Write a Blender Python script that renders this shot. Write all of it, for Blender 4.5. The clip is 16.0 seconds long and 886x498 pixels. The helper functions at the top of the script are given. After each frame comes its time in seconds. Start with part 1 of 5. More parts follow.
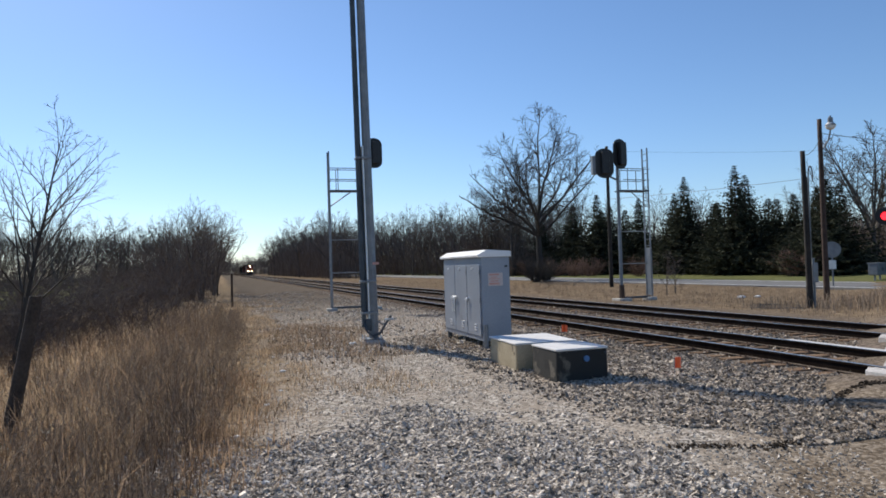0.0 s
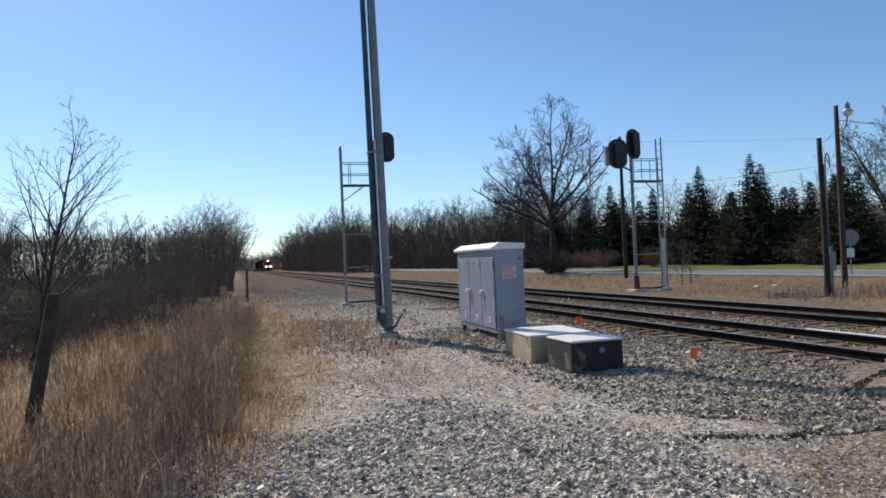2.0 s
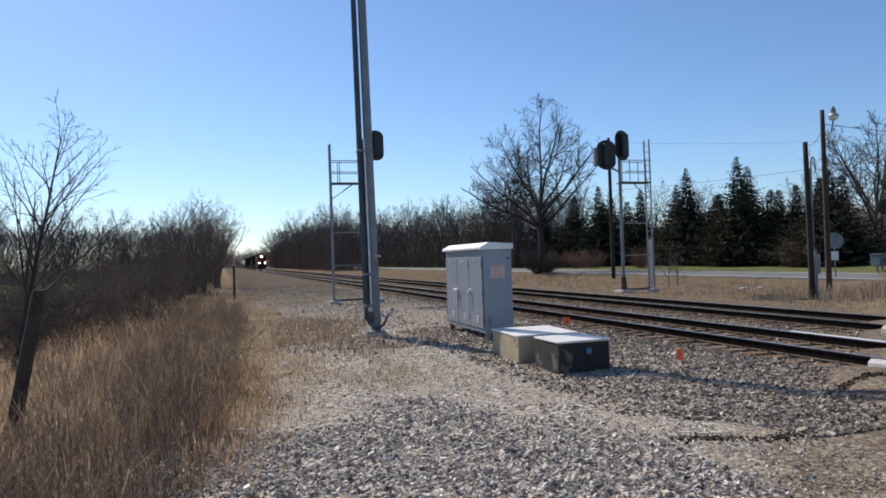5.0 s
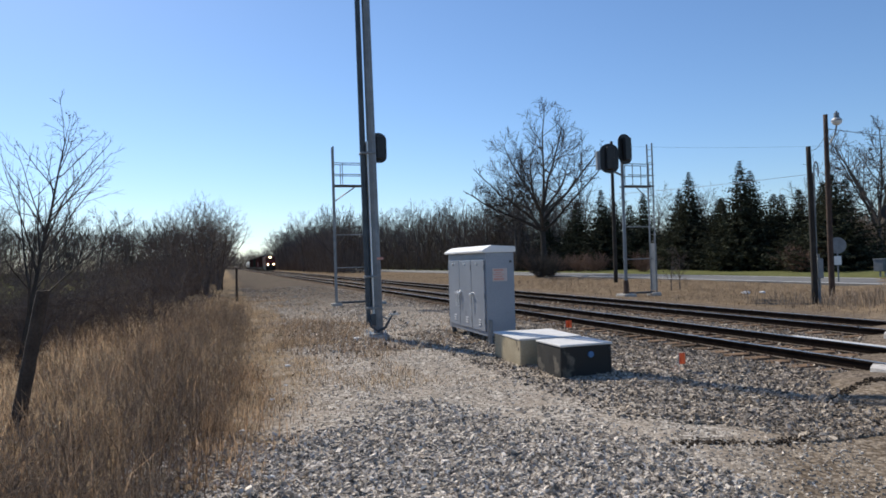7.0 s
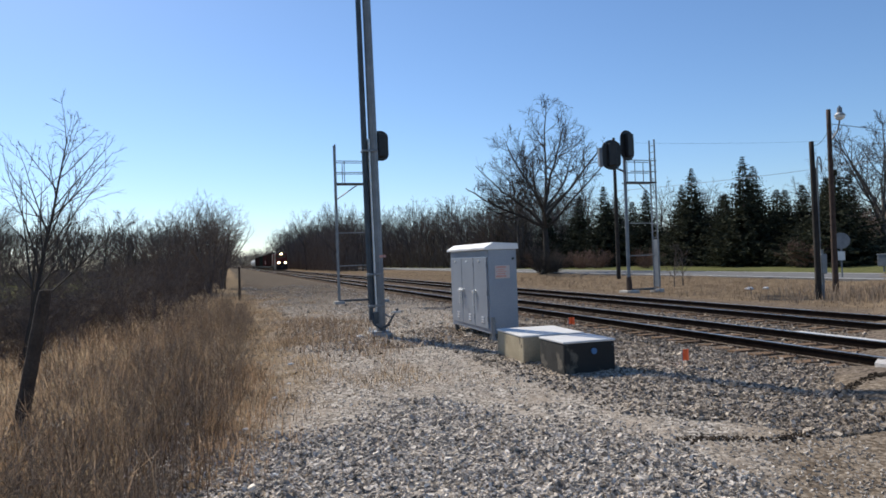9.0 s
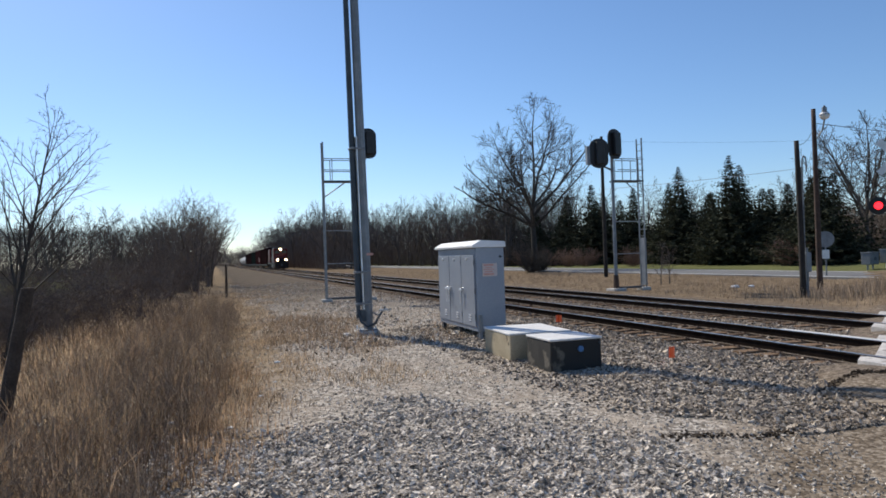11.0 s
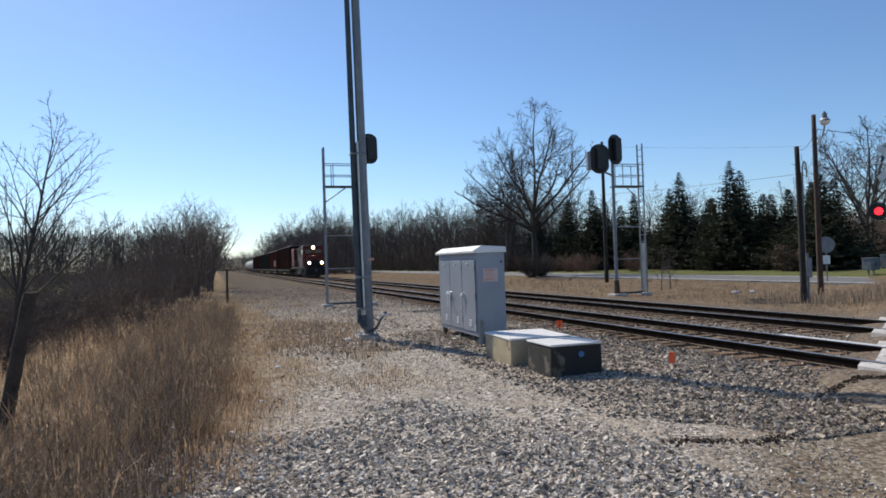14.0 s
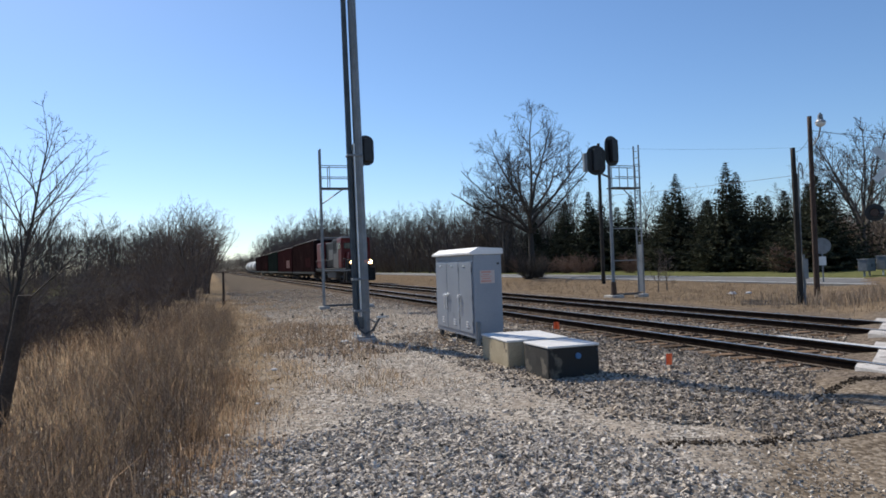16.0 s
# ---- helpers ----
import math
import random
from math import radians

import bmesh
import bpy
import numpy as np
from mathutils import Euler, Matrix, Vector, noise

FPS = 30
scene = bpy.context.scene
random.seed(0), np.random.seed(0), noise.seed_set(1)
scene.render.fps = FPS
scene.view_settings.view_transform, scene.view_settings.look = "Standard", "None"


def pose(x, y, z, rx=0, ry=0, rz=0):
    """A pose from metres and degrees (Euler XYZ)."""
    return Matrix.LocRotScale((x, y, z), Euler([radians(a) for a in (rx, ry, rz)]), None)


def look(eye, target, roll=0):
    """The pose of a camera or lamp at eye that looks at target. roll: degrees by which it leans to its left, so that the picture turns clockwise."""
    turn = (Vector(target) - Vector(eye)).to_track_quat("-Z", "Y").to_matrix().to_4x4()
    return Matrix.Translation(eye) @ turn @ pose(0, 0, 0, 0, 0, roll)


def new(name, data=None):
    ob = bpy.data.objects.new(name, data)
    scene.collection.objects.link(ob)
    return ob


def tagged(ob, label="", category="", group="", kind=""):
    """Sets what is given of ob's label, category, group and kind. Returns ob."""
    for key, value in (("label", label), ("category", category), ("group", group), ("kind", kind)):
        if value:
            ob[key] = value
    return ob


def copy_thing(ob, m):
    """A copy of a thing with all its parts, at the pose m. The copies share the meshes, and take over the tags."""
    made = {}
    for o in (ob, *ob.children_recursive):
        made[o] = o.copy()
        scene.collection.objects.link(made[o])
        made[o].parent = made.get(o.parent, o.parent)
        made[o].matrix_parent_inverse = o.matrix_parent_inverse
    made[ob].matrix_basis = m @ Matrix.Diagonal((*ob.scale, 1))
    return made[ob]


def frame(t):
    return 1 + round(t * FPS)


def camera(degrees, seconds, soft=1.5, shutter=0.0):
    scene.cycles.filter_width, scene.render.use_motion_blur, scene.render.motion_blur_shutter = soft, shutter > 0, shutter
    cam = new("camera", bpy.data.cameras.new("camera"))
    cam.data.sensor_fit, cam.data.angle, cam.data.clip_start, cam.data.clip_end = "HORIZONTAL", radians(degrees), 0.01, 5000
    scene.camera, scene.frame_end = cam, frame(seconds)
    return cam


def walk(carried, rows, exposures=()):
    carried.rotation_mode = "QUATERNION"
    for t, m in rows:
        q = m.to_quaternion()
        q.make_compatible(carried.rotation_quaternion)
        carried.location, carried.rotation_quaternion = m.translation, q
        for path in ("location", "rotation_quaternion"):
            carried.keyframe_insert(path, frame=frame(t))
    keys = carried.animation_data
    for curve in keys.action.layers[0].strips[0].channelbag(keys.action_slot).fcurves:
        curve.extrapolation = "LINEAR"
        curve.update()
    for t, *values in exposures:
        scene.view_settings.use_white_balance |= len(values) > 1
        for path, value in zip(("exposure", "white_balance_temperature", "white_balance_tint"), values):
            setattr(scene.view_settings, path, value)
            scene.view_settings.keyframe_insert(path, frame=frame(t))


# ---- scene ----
cam = camera(65, 16.0, soft=1.7)


def aim(x, y, z, turn, tilt, lean):
    """A camera pose from a place, the turn to the left of +y, the tilt up and the lean to the left."""
    a, b = radians(turn), radians(tilt)
    way = Vector((-math.sin(a) * math.cos(b), math.cos(a) * math.cos(b), math.sin(b)))
    return look((x, y, z), Vector((x, y, z)) + way, lean)


# seconds, place, turn, tilt and lean in degrees
PATH = [
    (0, -0.006, -0.008, 1.738, -17.87, 1.37, -1.82),
    (0.5, -0.009, -0.004, 1.744, -17.77, 1.38, -2.10),
    (1, -0.018, -0.007, 1.743, -17.46, 1.29, -2.25),
    (1.5, -0.012, -0.003, 1.744, -17.27, 0.92, -2.42),
    (2, -0.003, 0.002, 1.734, -16.74, 0.86, -2.55),
    (2.5, -0.012, -0.001, 1.743, -16.55, 0.80, -2.45),
    (3, -0.014, -0.011, 1.748, -16.34, 0.72, -2.38),
    (3.5, -0.005, -0.010, 1.740, -16.36, 0.68, -2.28),
    (4, -0.012, -0.006, 1.743, -17.08, 0.60, -2.24),
    (6.5, -0.008, -0.004, 1.754, -17.88, 0.89, -1.94),
    (7, -0.019, -0.019, 1.751, -17.52, 0.95, -1.69),
    (7.5, -0.017, -0.005, 1.745, -17.35, 0.99, -1.44),
    (8, -0.017, -0.009, 1.750, -17.29, 0.95, -1.64),
    (8.5, -0.012, -0.001, 1.740, -17.25, 0.86, -1.93),
    (9, -0.007, -0.000, 1.744, -17.30, 0.77, -2.02),
    (11.5, 0.016, 0.009, 1.739, -18.36, 0.51, -1.93),
    (12, 0.012, -0.001, 1.746, -18.27, 0.43, -1.87),
    (12.5, 0.003, -0.015, 1.745, -18.24, 0.60, -1.69),
    (13, -0.004, -0.010, 1.742, -18.23, 0.80, -1.72),
    (13.5, 0.010, 0.005, 1.747, -18.26, 0.84, -1.98),
    (14, 0.005, -0.023, 1.744, -18.21, 0.99, -1.90),
    (14.5, -0.000, -0.000, 1.740, -18.22, 1.08, -2.06),
    (15, 0.000, 0.005, 1.743, -18.27, 1.10, -2.09),
    (15.5, 0.006, 0.001, 1.746, -18.35, 1.08, -2.20),
    (16, 0.014, 0.001, 1.743, -18.48, 1.13, -1.99),
]
walk(cam, [(row[0], aim(*row[1:])) for row in PATH], [(0, 0.0, 5950, 10), (16, 0.0, 5950, 10)])

# ---- light ----
SUN_TURN, SUN_HEIGHT = 20.0, 40.0      # degrees left of the track's direction, degrees over the horizon
world = bpy.data.worlds.new("sky")
scene.world = world
world.use_nodes = True
wn = world.node_tree.nodes
sky = wn.new("ShaderNodeTexSky")
sky.sky_type = "NISHITA"
sky.sun_disc = False
sky.sun_elevation = radians(SUN_HEIGHT)
sky.sun_rotation = radians(-SUN_TURN)
sky.altitude = 200
sky.air_density = 1.0
sky.dust_density = 0.28
sky.ozone_density = 4.8
wn["Background"].inputs["Strength"].default_value = 0.118
world.node_tree.links.new(sky.outputs["Color"], wn["Background"].inputs["Color"])
sun = new("sun", bpy.data.lights.new("sun", "SUN"))
sun.data.energy = 5.0
sun.data.angle = radians(0.53)
sun.data.color = (1.0, 0.87, 0.68)
a, b = radians(SUN_TURN), radians(SUN_HEIGHT)
TO_SUN = Vector((-math.sin(a) * math.cos(b), math.cos(a) * math.cos(b), math.sin(b)))
sun.matrix_basis = look(TO_SUN * 60, (0, 0, 0))


# ---- materials ----
def material(name, low, high, scale=6.0, rough=0.7, metal=0.0, bump=0.15, fine=60.0, spots=None, spot_at=0.62, spot_scale=2.0, glow=0.0, vary=0.0, thin=0.0):
    """Two-scale mottled surface: a broad stain and a fine grain between two colours, with optional spots of wear, and fine relief."""
    m = bpy.data.materials.new(name)
    m.use_nodes = True
    n, l = m.node_tree.nodes, m.node_tree.links
    p = n["Principled BSDF"]
    geo = n.new("ShaderNodeTexCoord")
    info = n.new("ShaderNodeObjectInfo")
    add = n.new("ShaderNodeVectorMath")
    add.operation = "ADD"
    l.new(geo.outputs["Object"], add.inputs[0])
    l.new(info.outputs["Random"], add.inputs[1])
    one = n.new("ShaderNodeTexNoise")
    one.inputs["Scale"].default_value = scale
    one.inputs["Detail"].default_value = 5
    two = n.new("ShaderNodeTexNoise")
    two.inputs["Scale"].default_value = fine
    two.inputs["Detail"].default_value = 3
    for t in (one, two):
        l.new(add.outputs[0], t.inputs["Vector"])
    blend = n.new("ShaderNodeMix")
    blend.data_type = "FLOAT"
    blend.inputs[0].default_value = 0.45
    l.new(one.outputs["Fac"], blend.inputs[2])
    l.new(two.outputs["Fac"], blend.inputs[3])
    ramp = n.new("ShaderNodeValToRGB")
    ramp.color_ramp.elements[0].position, ramp.color_ramp.elements[1].position = 0.36, 0.64
    ramp.color_ramp.elements[0].color = (*low, 1)
    ramp.color_ramp.elements[1].color = (*high, 1)
    l.new(blend.outputs[0], ramp.inputs[0])
    colour = ramp.outputs[0]
    if spots:
        third = n.new("ShaderNodeTexNoise")
        third.inputs["Scale"].default_value = spot_scale
        third.inputs["Detail"].default_value = 7
        l.new(add.outputs[0], third.inputs["Vector"])
        cut = n.new("ShaderNodeValToRGB")
        cut.color_ramp.elements[0].position, cut.color_ramp.elements[1].position = spot_at, spot_at + 0.06
        l.new(third.outputs["Fac"], cut.inputs[0])
        mix = n.new("ShaderNodeMix")
        mix.data_type = "RGBA"
        l.new(cut.outputs[0], mix.inputs[0])
        l.new(colour, mix.inputs[6])
        mix.inputs[7].default_value = (*spots, 1)
        colour = mix.outputs[2]
    if vary:
        hsv = n.new("ShaderNodeHueSaturation")
        span = n.new("ShaderNodeMapRange")
        span.inputs["To Min"].default_value, span.inputs["To Max"].default_value = 1 - vary, 1 + vary
        isl = n.new("ShaderNodeNewGeometry")
        plus = n.new("ShaderNodeMath")
        plus.operation = "ADD"
        l.new(isl.outputs["Random Per Island"], plus.inputs[0])
        l.new(info.outputs["Random"], plus.inputs[1])
        part_of = n.new("ShaderNodeMath")
        part_of.operation = "FRACT"
        l.new(plus.outputs[0], part_of.inputs[0])
        l.new(part_of.outputs[0], span.inputs["Value"])
        l.new(span.outputs[0], hsv.inputs["Value"])
        l.new(colour, hsv.inputs["Color"])
        colour = hsv.outputs[0]
    l.new(colour, p.inputs["Base Color"])
    p.inputs["Roughness"].default_value = rough
    p.inputs["Metallic"].default_value = metal
    if bump:
        rel = n.new("ShaderNodeBump")
        rel.inputs["Strength"].default_value = bump
        rel.inputs["Distance"].default_value = 0.01
        l.new(two.outputs["Fac"], rel.inputs["Height"])
        l.new(rel.outputs[0], p.inputs["Normal"])
    if thin:
        see = n.new("ShaderNodeBsdfTranslucent")
        l.new(colour, see.inputs["Color"])
        both = n.new("ShaderNodeMixShader")
        both.inputs[0].default_value = thin
        l.new(p.outputs[0], both.inputs[1])
        l.new(see.outputs[0], both.inputs[2])
        l.new(both.outputs[0], n["Material Output"].inputs["Surface"])
    if glow:
        l.new(colour, p.inputs["Emission Color"])
        p.inputs["Emission Strength"].default_value = glow
    return m


GALV = material("galvanised_steel", (0.15, 0.165, 0.18), (0.25, 0.265, 0.28), 3, 0.5, 0.25, 0.05, 40)
GALV_LIGHT = material("new_galvanised_steel", (0.55, 0.57, 0.58), (0.70, 0.72, 0.73), 3, 0.4, 0.4, 0.05, 40)
STEEL_DARK = material("dark_weathered_steel", (0.035, 0.045, 0.055), (0.075, 0.09, 0.105), 3, 0.55, 0.2, 0.08, 50)
CAB = material("silver_grey_paint", (0.235, 0.262, 0.31), (0.29, 0.318, 0.368), 1.2, 0.42, 0.15, 0.05, 30, spots=(0.19, 0.21, 0.24), spot_at=0.66)
WHITE_METAL = material("white_roof_paint", (0.70, 0.71, 0.72), (0.82, 0.82, 0.82), 2, 0.5, 0.0, 0.05, 30)
BRIGHT = material("bright_aluminium", (0.75, 0.76, 0.78), (0.85, 0.86, 0.88), 5, 0.3, 0.6, 0.0)
BLACK = material("black_signal_paint", (0.010, 0.010, 0.011), (0.022, 0.022, 0.024), 4, 0.5, 0.0, 0.05, 40)
CONC = material("weathered_concrete", (0.30, 0.25, 0.16), (0.44, 0.37, 0.25), 2.5, 0.9, 0.0, 0.5, 50, spots=(0.10, 0.08, 0.055), spot_at=0.62, spot_scale=3.5)
# stains, spread wide to paint in the near-black of the box's shaded side
CONC_DARK = material("stained_shaded_concrete", (0.09, 0.08, 0.065), (0.24, 0.21, 0.16), 3, 0.9, 0.0, 0.5, 50, spots=(0.025, 0.024, 0.022), spot_at=0.37, spot_scale=3.0)
CONC_TOP = material("pale_concrete_lid", (0.58, 0.57, 0.55), (0.74, 0.73, 0.71), 4, 0.85, 0.0, 0.3, 60)
BASE_CONC = material("rough_concrete_footing", (0.34, 0.32, 0.29), (0.52, 0.50, 0.46), 6, 0.95, 0.0, 0.6, 40)
BLUE = material("blue_paint", (0.06, 0.15, 0.32), (0.09, 0.21, 0.42), 8, 0.6)
SIGN_RED = material("faded_red_print", (0.52, 0.27, 0.22), (0.60, 0.36, 0.31), 8, 0.6)
SIGN_PALE = material("faded_sign_face", (0.50, 0.43, 0.41), (0.58, 0.52, 0.50), 8, 0.6)
ORANGE = material("orange_flag_film", (0.85, 0.10, 0.02), (0.95, 0.17, 0.04), 12, 0.5)
RAIL = material("dark_rail_side", (0.010, 0.008, 0.007), (0.024, 0.018, 0.015), 5, 0.9, 0.0, 0.3, 60)
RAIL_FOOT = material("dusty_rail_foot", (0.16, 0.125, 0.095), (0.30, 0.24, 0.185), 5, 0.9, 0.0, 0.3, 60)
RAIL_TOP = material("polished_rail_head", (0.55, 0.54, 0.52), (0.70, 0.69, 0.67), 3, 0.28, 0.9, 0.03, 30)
TIE = material("creosoted_tie", (0.085, 0.055, 0.034), (0.23, 0.155, 0.098), 4, 0.9, 0.0, 0.8, 40, vary=0.45)
STONE = material("crushed_limestone", (0.20, 0.172, 0.138), (0.72, 0.64, 0.54), 8, 0.7, 0.0, 0.4, 70, vary=0.75)
WOOD_POLE = material("old_pole_wood", (0.016, 0.013, 0.011), (0.042, 0.034, 0.027), 3, 0.9, 0.0, 0.7, 40)
WOOD_POLE_RED = material("red_brown_pole_wood", (0.035, 0.020, 0.014), (0.085, 0.052, 0.037), 3, 0.85, 0.0, 0.6, 40)
POST_WOOD = material("brown_post_wood", (0.035, 0.024, 0.017), (0.085, 0.060, 0.043), 4, 0.95, 0.0, 0.8, 35)
BARK = material("grey_bark", (0.06, 0.050, 0.043), (0.14, 0.118, 0.10), 4, 0.95, 0.0, 0.5, 30, vary=0.25)
BARK_WARM = material("brown_twig_bark", (0.085, 0.060, 0.045), (0.19, 0.135, 0.10), 4, 0.95, 0.0, 0.4, 30, vary=0.35)
SAPLING = material("pale_sapling_bark", (0.065, 0.052, 0.042), (0.15, 0.12, 0.097), 5, 0.9, 0.0, 0.3, 40)
NEEDLE = material("spruce_needles", (0.030, 0.034, 0.022), (0.066, 0.070, 0.044), 1.2, 0.9, 0.0, 0.0, 12, vary=0.55, thin=0.12)
RED_TWIG = material("russet_twigs", (0.13, 0.075, 0.055), (0.24, 0.15, 0.11), 3, 0.95, 0.0, 0.0, 20, vary=0.3)
STRAW = material("dry_grass_straw", (0.20, 0.142, 0.09), (0.50, 0.385, 0.255), 0.9, 0.9, 0.0, 0.0, 6, vary=0.8, thin=0.5)
WEED = material("dead_weed_stems", (0.17, 0.125, 0.085), (0.33, 0.245, 0.17), 1.5, 0.9, 0.0, 0.0, 20, vary=0.5, thin=0.5)
ASPHALT = material("worn_asphalt", (0.12, 0.117, 0.112), (0.18, 0.175, 0.167), 1.2, 0.85, 0.0, 0.4, 50)
LINE_PAINT = material("road_line_paint", (0.62, 0.62, 0.60), (0.75, 0.75, 0.73), 6, 0.8)
PANEL = material("crossing_panel_concrete", (0.40, 0.37, 0.335), (0.66, 0.62, 0.57), 3, 0.85, 0.0, 0.6, 30, spots=(0.19, 0.16, 0.13), spot_at=0.58, spot_scale=4.0)
WIRE = material("dark_wire", (0.02, 0.02, 0.02), (0.04, 0.04, 0.04), 4, 0.6)
WIRE_PALE = material("bare_aluminium_wire", (0.45, 0.46, 0.47), (0.6, 0.61, 0.62), 4, 0.4, 0.6)
LAMP_WHITE = material("white_lamp_enamel", (0.78, 0.78, 0.76), (0.86, 0.86, 0.84), 6, 0.4)
TWIG_PALE = material("pale_weed_twigs", (0.20, 0.15, 0.105), (0.40, 0.31, 0.22), 2, 0.9, 0.0, 0.0, 20, vary=0.5, thin=0.35)
BARK_DARK = material("dark_bark", (0.028, 0.023, 0.019), (0.07, 0.058, 0.048), 4, 0.95, 0.0, 0.5, 30)
UNDER = material("bare_undergrowth", (0.11, 0.085, 0.068), (0.23, 0.182, 0.145), 2, 0.95, 0.0, 0.0, 20, vary=0.4)
STONE_DARK = material("dark_crushed_stone", (0.115, 0.092, 0.07), (0.50, 0.425, 0.335), 8, 0.8, 0.0, 0.4, 70, vary=0.8)
SEED = material("bleached_seed_heads", (0.42, 0.35, 0.25), (0.72, 0.64, 0.50), 2, 0.9, 0.0, 0.0, 20, vary=0.4, thin=0.5)
RUST = material("rust_brown_steel", (0.045, 0.028, 0.020), (0.11, 0.068, 0.045), 5, 0.85, 0.0, 0.4, 50)
DEAD_STEM = material("dark_dead_stems", (0.045, 0.032, 0.025), (0.13, 0.088, 0.062), 1.5, 0.9, 0.0, 0.0, 20, vary=0.5, thin=0.25)
RUSSET = material("russet_dead_grass", (0.15, 0.098, 0.062), (0.40, 0.285, 0.185), 1.0, 0.9, 0.0, 0.0, 8, vary=0.7, thin=0.55)
ROW_BARK = material("brown_hedgerow_bark", (0.080, 0.060, 0.047), (0.20, 0.152, 0.118), 4, 0.95, 0.0, 0.3, 30, vary=0.35)
# mud of rut and mound, also laid as shade on the shoulder's edge
MUD_AND_SHADE = material("dark_mud_and_shade", (0.035, 0.027, 0.02), (0.085, 0.066, 0.048), 5, 0.95, 0.0, 0.5, 40, vary=0.4)
BOX_GREY = material("slate_grey_paint", (0.10, 0.115, 0.13), (0.16, 0.18, 0.20), 4, 0.6)
LITTER = material("white_litter", (0.75, 0.75, 0.74), (0.88, 0.88, 0.87), 9, 0.7)
TR_RED = material("locomotive_red", (0.10, 0.014, 0.012), (0.14, 0.021, 0.017), 2, 0.45, 0.0, 0.03, 30)
TR_BLACK = material("locomotive_black", (0.012, 0.012, 0.013), (0.03, 0.03, 0.03), 2, 0.5, 0.0, 0.05, 30)
TR_GREY = material("pale_stripe_and_sunlit_roof", (0.105, 0.103, 0.10), (0.155, 0.152, 0.147), 2, 0.5, 0.0, 0.03, 30)
TR_GLASS = material("dark_cab_glass", (0.01, 0.012, 0.014), (0.02, 0.022, 0.025), 2, 0.08)
CAR_MAROON = material("oxide_red_car_side", (0.016, 0.010, 0.010), (0.028, 0.016, 0.016), 0.6, 0.8, 0.0, 0.1, 12, spots=(0.040, 0.028, 0.027), spot_at=0.66, spot_scale=0.5)
CAR_RED = material("faded_red_car_side", (0.026, 0.012, 0.013), (0.042, 0.019, 0.020), 0.6, 0.8, 0.0, 0.1, 12, spots=(0.050, 0.028, 0.028), spot_at=0.66, spot_scale=0.5)
CAR_GREEN = material("dark_green_car_side", (0.009, 0.014, 0.013), (0.018, 0.026, 0.024), 0.6, 0.8, 0.0, 0.1, 12)
TANK_WHITE = material("white_tank_paint", (0.30, 0.30, 0.29), (0.42, 0.42, 0.41), 0.5, 0.5, 0.0, 0.05, 10)
WHEEL = material("wheel_steel", (0.05, 0.04, 0.035), (0.10, 0.08, 0.07), 4, 0.6, 0.4)
HEADLIGHT = material("burning_headlight", (1.0, 0.66, 0.32), (1.0, 0.70, 0.36), 2, 0.3, 0.0, 0.0, glow=70.0)
# self-glowing rim, added for the yellow edge of the lamp's glare
HEADLIGHT_RIM = material("warm_headlight_glare", (1.0, 0.52, 0.18), (1.0, 0.58, 0.22), 2, 0.3, 0.0, 0.0, glow=4.0)
RED_LAMP = material("burning_red_lens", (1.0, 0.012, 0.02), (1.0, 0.03, 0.04), 2, 0.3, 0.0, 0.0, glow=3.0)
RED_DARK = material("dark_red_lens", (0.05, 0.004, 0.004), (0.08, 0.008, 0.008), 2, 0.25)

for dull, shine in ((RAIL, 0.0), (CAR_MAROON, 0.0), (CAR_RED, 0.0), (CAR_GREEN, 0.0), (TR_BLACK, 0.1), (TR_RED, 0.2), (TR_GREY, 0.2), (STONE, 0.12), (STONE_DARK, 0.12), (NEEDLE, 0.1), (MUD_AND_SHADE, 0.05), (TIE, 0.1)):
    dull.node_tree.nodes["Principled BSDF"].inputs["Specular IOR Level"].default_value = shine


